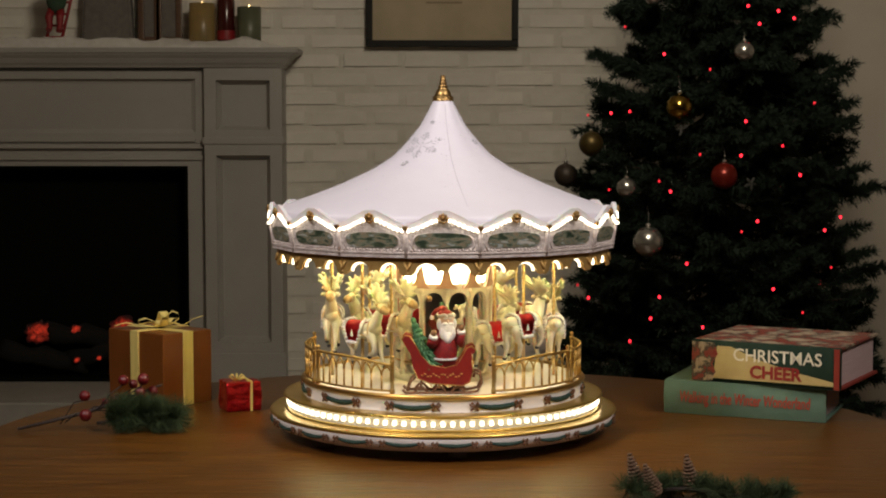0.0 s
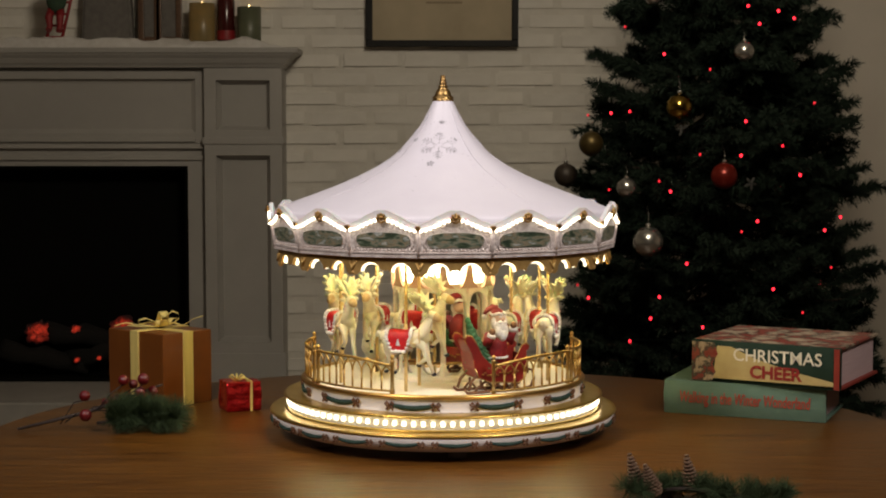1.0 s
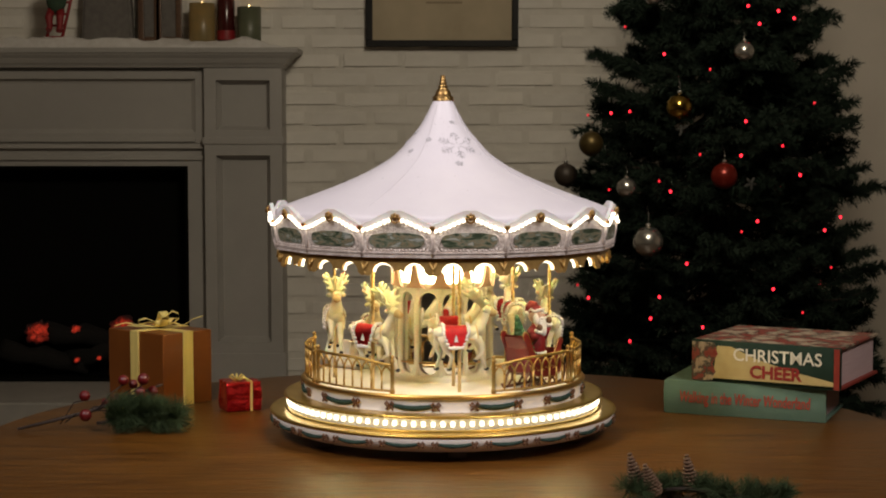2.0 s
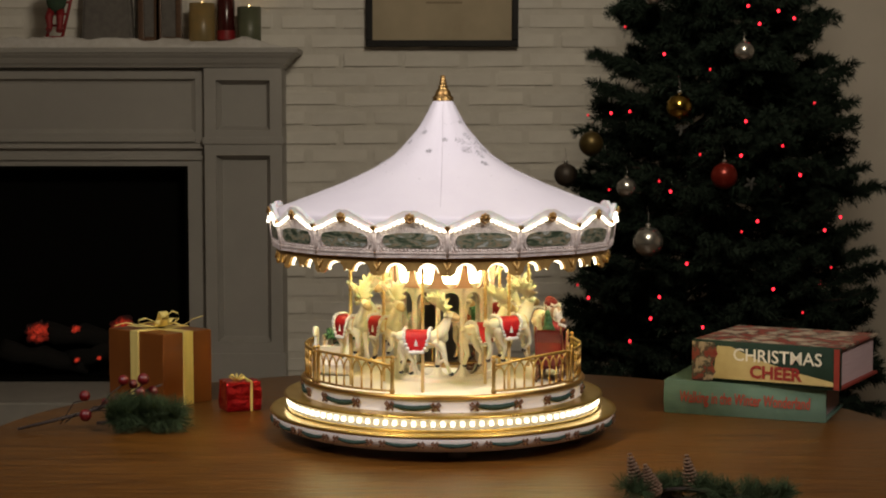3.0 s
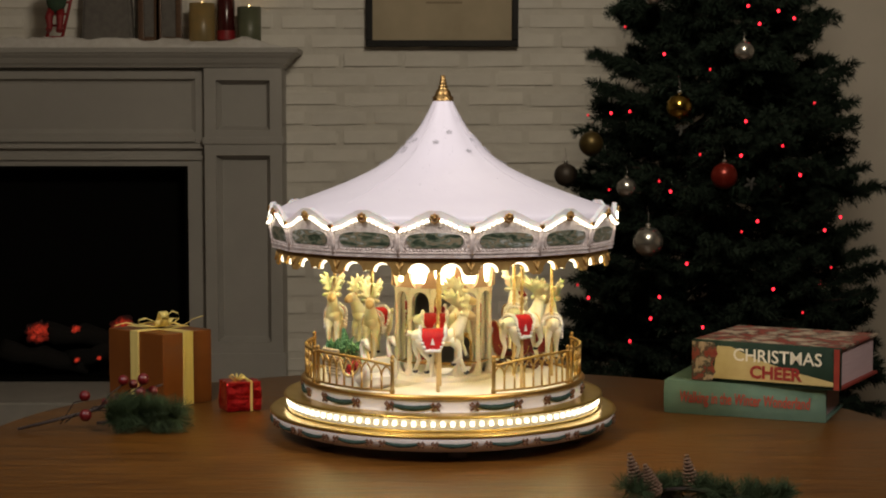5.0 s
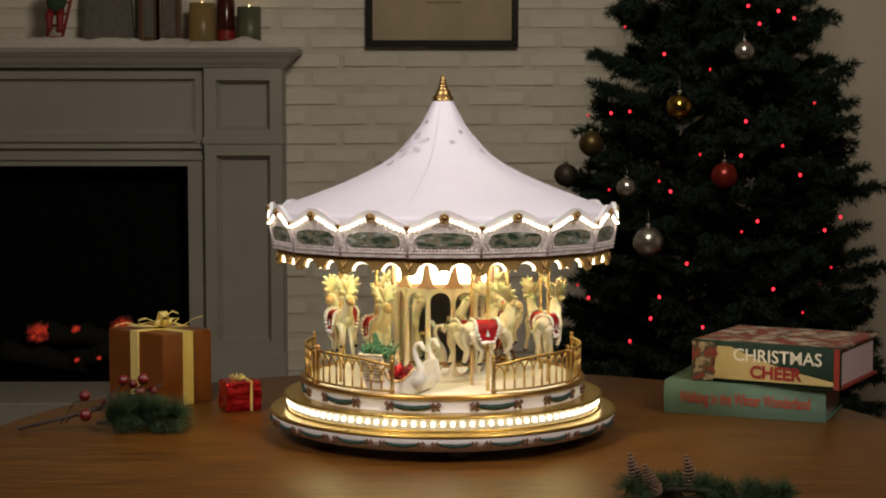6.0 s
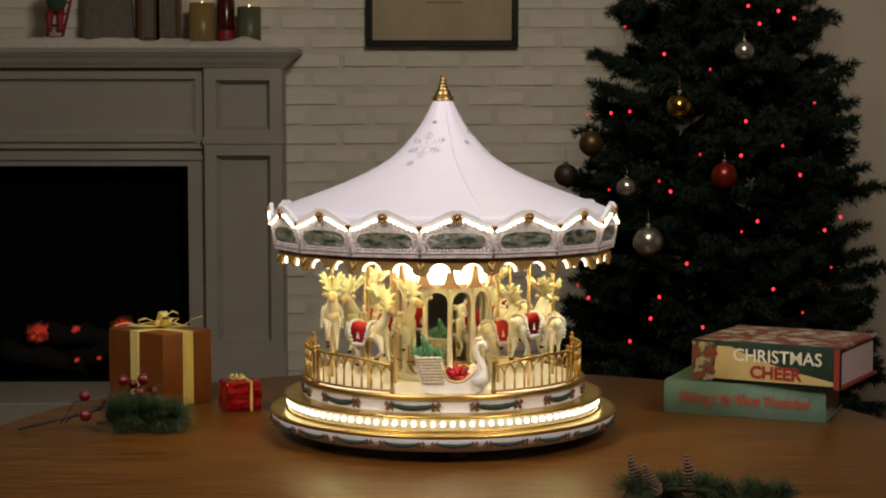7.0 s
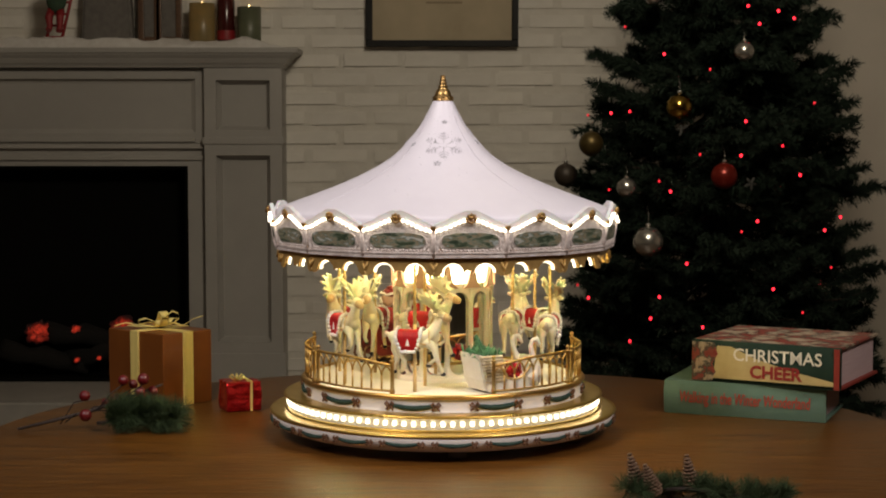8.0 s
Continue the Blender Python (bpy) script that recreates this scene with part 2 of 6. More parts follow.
M_SLEIGH = material("dark_red_sleigh", (0.25, 0.018, 0.013), 0.4, second=(0.18, 0.012, 0.010), scale=60, coat=0.3)
M_COAT = material("red_coat", (0.27, 0.009, 0.010), 0.6, second=(0.15, 0.005, 0.006), scale=150, bump=0.3, bump_scale=700)
M_SKIN = material("painted_face", (0.66, 0.42, 0.30), 0.5)
M_PINE = material("small_pine_green", (0.025, 0.14, 0.05), 0.6, second=(0.10, 0.22, 0.10), scale=250, bump=0.6, bump_scale=900)
M_SWAN = material("white_swan", (0.80, 0.76, 0.68), 0.4, second=(0.74, 0.68, 0.58), scale=120, bump=0.4, bump_scale=700, sub=0.1)
M_WICKER = material("pale_wicker", (0.66, 0.57, 0.40), 0.6, second=(0.48, 0.38, 0.22), scale=300, bump=0.8, bump_scale=800)


def structure(name, label, category, bm, mat):
    return tagged(part(name, bm, mat), label, category, kind="structure")


def rooms():
    bm = bmesh.new()
    box(bm, -3.2, 3.2, -3.2, 4.9, -0.1, 0)
    structure("floor", "dark wooden floor boards of the living room", "floor", bm, M_FLOOR)
    bm = bmesh.new()
    box(bm, -3.2, 1.35, 4.7060, 4.9, 0, 2.6)
    structure("wall_north", "white painted brick wall behind the fireplace", "wall", bm, M_MORTAR)
    bm = bmesh.new()
    box(bm, 1.352, 3.2, 4.69, 4.9, 0, 2.6)
    structure("wall_north_plain", "plain beige plaster wall beside the brick", "wall", bm, M_PLASTER)
    for name, b in (("wall_west", (-3.4, -3.2, -3.2, 4.9)), ("wall_east", (3.2, 3.4, -3.2, 4.9)), ("wall_south", (-3.4, 3.4, -3.4, -3.2))):
        bm = bmesh.new()
        box(bm, *b, 0, 2.6)
        structure(name, "plain beige plaster wall of the living room", "wall", bm, M_PLASTER)
    bm = bmesh.new()
    box(bm, -3.4, 3.4, -3.4, 4.9, 2.6, 2.7)
    structure("ceiling", "plain pale painted ceiling over the room", "ceiling", bm, M_CEILING)


def recessed(bm, x0, x1, z0, z1, y, depth, border):
    """A front face at y with one sunk field in it."""
    o = [(x0, z0), (x1, z0), (x1, z1), (x0, z1)]
    b = border
    i = [(x0 + b, z0 + b), (x1 - b, z0 + b), (x1 - b, z1 - b), (x0 + b, z1 - b)]
    s = 0.016
    k = [(x0 + b + s, z0 + b + s), (x1 - b - s, z0 + b + s), (x1 - b - s, z1 - b - s), (x0 + b + s, z1 - b - s)]
    rings = [[bm.verts.new((x, yy, z)) for x, z in q] for q, yy in ((o, y + 0.14), (o, y), (i, y), (i, y + depth * 0.4), (k, y + depth), )]
    for p, q in zip(rings, rings[1:]):
        for n in range(4):
            bm.faces.new((p[n], p[(n + 1) % 4], q[(n + 1) % 4], q[n]))
    bm.faces.new(rings[-1])


def fireplace():
    f = thing("fireplace", "grey-white painted wooden fireplace with panelled pilasters and dark glowing firebox", "fireplace", (0, 4.7, 0))
    X = -1.56  # centre
    for sgn in (1, -1):
        def xs(a, b):
            return (X + a, X + b) if sgn > 0 else (X - b, X - a)
        a, b = xs(0.716, 0.990)
        bm = bmesh.new()
        box(bm, a, b, -0.28, -0.005, 0.128, 1.252)
        part("pilaster", bm, M_MANTEL, f)
        for z0, z1, bd in ((0.990, 1.250, 0.042), (0.235, 0.985, 0.042)):
            bm = bmesh.new()
            recessed(bm, a, b, z0, z1, -0.40, 0.095, bd)
            bmesh.ops.recalc_face_normals(bm, faces=bm.faces)
            part("pilaster_panel", bm, M_MANTEL, f)
        bm = bmesh.new()
        box(bm, a - 0.008, b + 0.008, -0.412, -0.35, 0.982, 1.008, bevel=0.006)
        part("pilaster_band", bm, M_MANTEL, f)
        bm = bmesh.new()
        box(bm, a - 0.01, b + 0.01, -0.415, -0.35, 0.129, 0.238, bevel=0.005)
        part("plinth", bm, M_MANTEL, f)
        a, b = xs(0.650, 0.716)
        bm = bmesh.new()
        box(bm, a, b, -0.30, -0.005, 0.128, 0.95)
        part("inner_jamb", bm, M_MANTEL, f)
    x0, x1 = X - 0.716, X + 0.716
    bm = bmesh.new()
    box(bm, x0, x1, -0.295, -0.005, 0.905, 1.25)
    part("frieze_backing", bm, M_MANTEL, f)
    bm = bmesh.new()
    recessed(bm, x0, x1, 0.985, 1.250, -0.325, 0.026, 0.036)
    bmesh.ops.recalc_face_normals(bm, faces=bm.faces)
    part("frieze_panel", bm, M_MANTEL, f)
    bm = bmesh.new()
    box(bm, x0, x1, -0.345, -0.29, 0.966, 0.984, bevel=0.005)
    box(bm, x0, x1, -0.322, -0.29, 0.925, 0.940, bevel=0.004)
    part("frieze_moulding", bm, M_MANTEL, f)
    bm = bmesh.new()
    box(bm, x0 + 0.035, x1 - 0.035, -0.352, -0.29, 1.212, 1.240, bevel=0.005)
    part("frieze_rail", bm, M_MANTEL, f)
    bm = bmesh.new()
    box(bm, x0 + 0.035, x1 - 0.035, -0.350, -0.29, 0.990, 1.006, bevel=0.004)
    part("frieze_rail", bm, M_MANTEL, f)
    # the mantel shelf: a stepped crown that runs round three sides
    bm = bmesh.new()
    steps = [(0.992, -0.41, 1.252), (0.998, -0.425, 1.262), (1.010, -0.44, 1.268), (1.018, -0.462, 1.284), (1.034, -0.488, 1.296), (1.038, -0.492, 1.300), (1.050, -0.505, 1.303), (1.052, -0.508, 1.316), (1.050, -0.506, 1.320)]
    rings = []
    for hw, y, z in steps:
        rings.append([bm.verts.new(v) for v in ((X - hw, -0.003, z), (X - hw, y, z), (X + hw, y, z), (X + hw, -0.003, z))])
    for p, q in zip(rings, rings[1:]):
        for n in range(3):
            bm.faces.new((p[n], p[n + 1], q[n + 1], q[n]))
        bm.faces.new((p[3], p[0], q[0], q[3]))
    bm.faces.new(rings[-1])
    bm.faces.new(rings[0][::-1])
    bmesh.ops.recalc_face_normals(bm, faces=bm.faces)
    part("mantel_shelf", bm, M_MANTEL, f)
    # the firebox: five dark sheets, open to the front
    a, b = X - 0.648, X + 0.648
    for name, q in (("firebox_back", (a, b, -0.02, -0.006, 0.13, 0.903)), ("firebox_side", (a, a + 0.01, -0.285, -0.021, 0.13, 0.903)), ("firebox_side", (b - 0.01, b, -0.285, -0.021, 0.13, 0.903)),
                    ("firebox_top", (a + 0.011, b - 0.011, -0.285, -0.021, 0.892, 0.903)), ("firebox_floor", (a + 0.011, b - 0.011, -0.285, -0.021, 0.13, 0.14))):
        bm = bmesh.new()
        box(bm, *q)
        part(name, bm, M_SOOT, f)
    for k, (x, z, ln, tilt) in enumerate(((-1.45, 0.21, 0.32, 12), (-1.22, 0.23, 0.34, -14), (-1.30, 0.29, 0.30, 6))):
        bm = bmesh.new()
        pts = [(-ln / 2 + ln * i / 6, 0.012 * math.sin(i * 1.7 + k), 0.008 * math.cos(i * 2.1)) for i in range(7)]
        tube(bm, pts, [0.036 + 0.006 * math.sin(i * 2.3) for i in range(7)], 10)
        part("log", bm, M_LOG, f).matrix_local = pose(x, -0.16, z, 0, tilt, tilt)
    rng = random.Random(4)
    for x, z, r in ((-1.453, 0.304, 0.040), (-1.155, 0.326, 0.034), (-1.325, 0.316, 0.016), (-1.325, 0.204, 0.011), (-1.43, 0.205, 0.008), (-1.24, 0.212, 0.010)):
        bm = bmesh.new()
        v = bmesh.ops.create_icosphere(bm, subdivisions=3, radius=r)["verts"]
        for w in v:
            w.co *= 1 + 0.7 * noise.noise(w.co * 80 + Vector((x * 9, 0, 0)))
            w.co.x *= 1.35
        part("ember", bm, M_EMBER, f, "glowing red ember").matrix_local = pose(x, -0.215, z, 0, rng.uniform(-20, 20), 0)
    # a shallow chimney breast: the whole front stands close to the wall
    K, FLAT = 1.0378, 0.45
    for ch in f.children:
        if ch.matrix_basis == Matrix.Identity(4):
            for v in ch.data.vertices:
                v.co = Vector((v.co.x * K, v.co.y * FLAT, 1.03 + (v.co.z - 1.03) * K))
        else:
            p = ch.location
            ch.location = (p.x * K, p.y * FLAT - 0.01, 1.03 + (p.z - 1.03) * K)
    bm = bmesh.new()
    box(bm, X * K - 1.09, X * K + 1.09, 4.10, 4.69, 0.001, 0.0925, bevel=0.008)
    h = part("hearth_slab", bm, M_HEARTH)
    tagged(h, "pale grey stone hearth slab under the fireplace", "hearth")


def snow_blanket():
    bm = bmesh.new()
    nx, ny = 150, 26
    x0, x1, y0, y1 = -2.60, -0.575, 4.485, 4.690
    grid = []
    for j in range(ny + 1):
        row = []
        for i in range(nx + 1):
            x, y = x0 + (x1 - x0) * i / nx, y0 + (y1 - y0) * j / ny
            e = min(1.0, 6 * min(i / nx, 1 - i / nx, j / ny * 0.35, 1.0) * 3)
            n = noise.fractal(Vector((x * 9, y * 9, 3.1)), 1.0, 2.0, 4)
            row.append(bm.verts.new((x, y + 0.012 * noise.noise(Vector((x * 14, 5, j))), 1.3335 + e * max(0.004, 0.026 + 0.022 * n))))
        grid.append(row)
    for a, b in zip(grid, grid[1:]):
        for i in range(nx):
            bm.faces.new((a[i], a[i + 1], b[i + 1], b[i]))
    edge = [e for e in bm.edges if e.is_boundary]
    r = bmesh.ops.extrude_edge_only(bm, edges=edge)
    for v in r["geom"]:
        if isinstance(v, bmesh.types.BMVert):
            v.co.z = 1.332
    ob = part("snow_blanket", bm, M_SNOW, None, smooth=True)
    tagged(ob, "white cotton snow blanket lying along the mantel shelf", "decoration")


def candle(x, y, z, r, h, glass, wax, label, flame=True):
    c = thing("candle", label, "candle", (x, y, z), group="candles on the mantel")
    bm = bmesh.new()
    lathe(bm, [(0, 0), (r * 0.93, 0), (r, 0.006), (r, h), (r * 0.93, h), (r * 0.93, 0.01), (0, 0.01)], 28)
    part("glass_jar", bm, glass, c)
    bm = bmesh.new()
    lathe(bm, [(0, 0.012), (r * 0.9, 0.012), (r * 0.9, h * 0.82), (r * 0.7, h * 0.79), (0, h * 0.78)], 24)
    part("wax", bm, wax, c)
    if flame:
        bm = bmesh.new()
        lathe(bm, [(0, 0), (0.005, 0.006), (0.0062, 0.012), (0.003, 0.024), (0, 0.032)], 12)
        part("flame", bm, M_FLAME, c, "small yellow flame").location = (0, 0, h * 0.78 + 0.008)
        bm = bmesh.new()
        tube(bm, [(0, 0, h * 0.77), (0.001, 0, h * 0.78 + 0.010)], 0.0012, 6)
        part("wick", bm, M_BLACK, c)


M_FLAME = material("candle_flame", (1, 0.8, 0.4), 0.5, glow=14, glow_colour=(1.0, 0.62, 0.22))
# the amber jar's faint emission stands in for candlelight coming through it
M_AMBER = material("amber_glass", (0.22, 0.15, 0.06), 0.35, second=(0.12, 0.11, 0.06), scale=12, glow=0.02, glow_colour=(1.0, 0.5, 0.1))
M_GREENGLASS = material("sage_green_glass", (0.13, 0.14, 0.085), 0.4, second=(0.09, 0.10, 0.06), scale=20)
M_WAX = material("ivory_wax", (0.72, 0.60, 0.40), 0.5, sub=0.3)
M_DARKRED = material("dark_red_glass", (0.06, 0.010, 0.008), 0.2, second=(0.05, 0.006, 0.006), scale=20)
M_LADDER = material("red_paint", (0.30, 0.015, 0.02), 0.5, second=(0.22, 0.01, 0.012), scale=60)
M_OLDWOOD = wood("brown_wood", (0.07, 0.035, 0.02), (0.16, 0.09, 0.05))
M_GREY = material("grey_felt", (0.13, 0.12, 0.11), 0.9, second=(0.19, 0.175, 0.16), scale=40, bump=0.4, bump_scale=200)
M_ELF = material("green_felt", (0.03, 0.06, 0.04), 0.9, second=(0.05, 0.09, 0.05), scale=60, bump=0.4, bump_scale=200)


def mantel_things():
    Z = 1.354
    candle(-0.890, 4.59, Z + 0.003, 0.047, 0.142, M_AMBER, M_WAX, "lit candle in amber glass on the mantel")
    candle(-0.716, 4.59, Z + 0.001, 0.044, 0.130, M_GREENGLASS, M_WAX, "lit candle in sage green glass on the mantel")
    b = thing("glass_bottle", "dark red glass bottle between two candles", "bottle", (-0.803, 4.60, Z + 0.003))
    bm = bmesh.new()
    lathe(bm, [(0, 0), (0.03, 0), (0.033, 0.006), (0.033, 0.15), (0.012, 0.19), (0.012, 0.24), (0, 0.24)], 24)
    part("bottle_body", bm, M_DARKRED, b)
    bm = bmesh.new()
    lathe(bm, [(0.0335, 0.0), (0.0338, 0.005), (0.0338, 0.03), (0.0335, 0.034)], 24)
    part("paper_band", bm, M_LADDER, b, "red paper band").location = (0, 0, 0.008)
    # red ladder with a climbing felt figure
    l = thing("toy_ladder", "small red painted wooden ladder standing on the snow", "ladder", (-1.424, 4.52, Z - 0.002))
    for x in (-0.028, 0.028):
        bm = bmesh.new()
        tube(bm, [(x, 0, 0), (x + 0.055, 0.10, 0.32)], 0.006, 8)
        part("rail", bm, M_LADDER, l)
    for k in range(7):
        t = 0.06 + k * 0.135
        bm = bmesh.new()
        tube(bm, [(-0.028 + 0.055 * t, 0.10 * t, 0.32 * t), (0.028 + 0.055 * t, 0.10 * t, 0.32 * t)], 0.0045, 8)
        part("rung", bm, M_LADDER, l)
    bm = bmesh.new()
    ball(bm, (0, 0, 0.185), 0.038, 0, scale=(1.0, 0.8, 1.4))
    ball(bm, (0, 0, 0.265), 0.026, 0)
    lathe(bm, [(0.028, 0.275), (0.014, 0.31), (0, 0.34)], 12)
    for x in (-0.016, 0.016):
        tube(bm, [(x, 0, 0.145), (x * 1.3, -0.018, 0.115), (x * 1.1, -0.004, 0.085), (x * 1.2, -0.016, 0.070)], [0.016, 0.014, 0.011, 0.012], 8, 1)
        tube(bm, [(x * 1.6, 0, 0.215), (x * 2.2, -0.01, 0.20), (x * 1.6, 0.004, 0.235)], [0.012, 0.011, 0.010], 8)
    e = part("felt_figure", bm, [M_ELF, M_LADDER])
    e.matrix_basis = pose(-1.422, 4.515, Z - 0.030, 0, 4, 0)
    tagged(e, "green felt figure with red legs climbing the ladder", "figurine")
    # a grey stocking holder box and two brown frames leaning on the wall
    bm = bmesh.new()
    slab(bm, [(-0.095, 0), (0.095, 0), (0.08, 0.30), (-0.08, 0.30)], 0.07, bevel=0.01)
    g = part("lantern_box", bm, M_GREY)
    g.matrix_basis = pose(-1.245, 4.635, Z + 0.004)
    tagged(g, "grey felt box standing on the snowy mantel", "box")
    for x, w in ((-1.095, 0.06), (-1.022, 0.075)):
        fr = thing("leaning_frame", "brown wooden frame leaning on the brick wall", "picture frame", (x, 4.65, Z + 0.003), group="brown frames on mantel")
        bm = bmesh.new()
        for s in (-1, 1):
            box(bm, s * w / 2 - 0.011, s * w / 2 + 0.011, -0.012, 0.012, 0, 0.30, bevel=0.003)
        box(bm, -w / 2 + 0.011, w / 2 - 0.011, -0.010, 0.010, 0, 0.022)
        part("frame_border", bm, M_OLDWOOD, fr)
        bm = bmesh.new()
        box(bm, -w / 2 + 0.012, w / 2 - 0.012, -0.004, 0.004, 0.023, 0.30)
        part("backing", bm, M_GREY, fr)


def wall_picture():
    p = thing("picture_frame", "black framed print on aged paper hung on brick", "picture", (-0.003, 4.69, 1.62))
    w, h, b = 0.570, 0.552, 0.024
    for x0, x1, z0, z1 in ((-w / 2, w / 2, -h / 2, -h / 2 + b), (-w / 2, w / 2, h / 2 - b, h / 2), (-w / 2, -w / 2 + b, -h / 2 + b, h / 2 - b), (w / 2 - b, w / 2, -h / 2 + b, h / 2 - b)):
        bm = bmesh.new()
        box(bm, x0, x1, -0.035, 0.0, z0, z1, bevel=0.003)
        part("frame_bar", bm, M_BLACK, p)
    bm = bmesh.new()
    box(bm, -w / 2 + b, w / 2 - b, -0.012, -0.006, -h / 2 + b, h / 2 - b)
    part("print", bm, M_PRINT, p)
    for k, (x0, x1) in enumerate(((-0.06, 0.075), (-0.09, 0.10), (-0.04, 0.05))):
        bm = bmesh.new()
        z = -0.115 + 0.035 * k
        box(bm, x0, x1, -0.0132, -0.0124, z, z + 0.007)
        part("printed_line", bm, M_INK, p)


def table():
    t = thing("round_table", "round brown oak table with a worn satin top", "table", (0.007, -0.048, TOP))
    bm = bmesh.new()
    lathe(bm, [(0, -0.03), (0.424, -0.03), (0.435, -0.027), (0.439, -0.020), (0.439, -0.007), (0.4375, -0.002), (0.434, 0.0), (0, 0)], 128)
    part("table_top", bm, M_TABLE, t)
    bm = bmesh.new()
    lathe(bm, [(0, -0.08), (0.30, -0.08), (0.31, -0.0305), (0, -0.0305)], 64)
    part("apron", bm, M_TABLE, t)
    for k in range(4):
        a = radians(45 + 90 * k)
        bm = bmesh.new()
        tube(bm, [(0.25 * math.sin(a), 0.25 * math.cos(a), -0.081), (0.30 * math.sin(a), 0.30 * math.cos(a), -TOP)], [0.026, 0.017], 14)
        part("leg", bm, M_TABLE, t)


rooms()
fireplace()
snow_blanket()
mantel_things()
wall_picture()
table()
# ------------------------------------------------------------------ the carousel
# seconds and degrees gone round, anticlockwise from above
ROUND = ((0.0, 0.0), (0.5, 13.1), (1.0, 26.3), (1.5, 39.7), (3.0, 80.1), (3.5, 93.4), (4.0, 106.7), (4.5, 119.8), (6.0, 157.9), (6.5, 170.8), (7.0, 184.2), (7.5, 197.5), (8.0, 210.9))
SIDES = 16


def on(r, deg, z):
    a = radians(deg)
    return Vector((r * math.sin(a), -r * math.cos(a), z))


def face_out(deg, r=0.0, z=0.0, lean=0.0):
    """A pose whose x runs along the rim, whose -y looks outwards."""
    return pose(0, 0, 0, 0, 0, deg) @ pose(0, -r, z, lean, 0, 0)


carousel = thing("christmas_carousel", "white and gold lit toy carousel with reindeer on the table", "carousel", (0, 0, TOP))
turning, riders = [], []


def carousel_base():
    bm = bmesh.new()
    lathe(bm, [(0, 0.0085), (0.146, 0.0085), (0.152, 0.0125), (0.157, 0.0127), (0.1595, 0.0215), (0.1590, 0.0225)], 128)
    part("base_skirt", bm, M_DRUM, carousel, "white skirt with garland reliefs")
    bm = bmesh.new()
    lathe(bm, [(0.1588, 0.0222), (0.1604, 0.0228), (0.1608, 0.0238), (0.1602, 0.0248), (0.1585, 0.0252), (0.1555, 0.0250), (0.1455, 0.0256), (0.1440, 0.0250)], 128)
    part("base_plate", bm, M_GOLD_PLATE, carousel, "wide satin gold rim plate")
    bm = bmesh.new()
    lathe(bm, [(0.1430, 0.0250), (0.1428, 0.0266), (0.1425, 0.0365), (0.1440, 0.0368)], 128)
    part("light_channel", bm, M_LED_CHANNEL, carousel)
    bm = bmesh.new()
    lathe(bm, [(0.1425, 0.0366), (0.1472, 0.0366), (0.1480, 0.0376), (0.1474, 0.0388), (0.1455, 0.0391), (0.140, 0.0388), (0.129, 0.0388)], 128)
    lathe(bm, [(0.1432, 0.0252), (0.1462, 0.0252), (0.1466, 0.0260), (0.1458, 0.0268), (0.1430, 0.0268)], 128)
    part("tier_plate", bm, M_GOLD_PLATE, carousel, "satin gold tier plate")
    bm = bmesh.new()
    lathe(bm, [(0.1295, 0.0386), (0.1302, 0.0392), (0.1296, 0.0400), (0.1292, 0.0408), (0.1290, 0.0500), (0.1296, 0.0508)], 128)
    part("drum", bm, M_DRUM, carousel, "white drum with garland reliefs")
    bm = bmesh.new()
    lathe(bm, [(0.1288, 0.0506), (0.1310, 0.0508), (0.1320, 0.0518), (0.1320, 0.0530), (0.1312, 0.0542), (0.1295, 0.0545), (0.1275, 0.0540), (0.1265, 0.0530)], 128)
    part("deck_rim", bm, M_GOLD, carousel, "gold moulded deck rim")
    for k in range(6):
        bm = bmesh.new()
        lathe(bm, [(0, 0), (0.0072, 0), (0.008, 0.001), (0.008, 0.0095), (0, 0.0095)], 16)
        part("rubber_foot", bm, M_GREY, carousel).location = on(0.128, 5.5 + 60 * k, 0)
    # a hundred and eight small lamps round the tier
    bm = bmesh.new()
    box(bm, -0.0017, 0.0017, -0.0014, 0.0012, -0.0020, 0.0020, bevel=0.0008)
    first = part("bulb", bm, M_LED, carousel)
    first.matrix_local = face_out(0, 0.1440, 0.0318)
    for k in range(1, 108):
        again(first, face_out(k * 360 / 108, 0.1440, 0.0318))


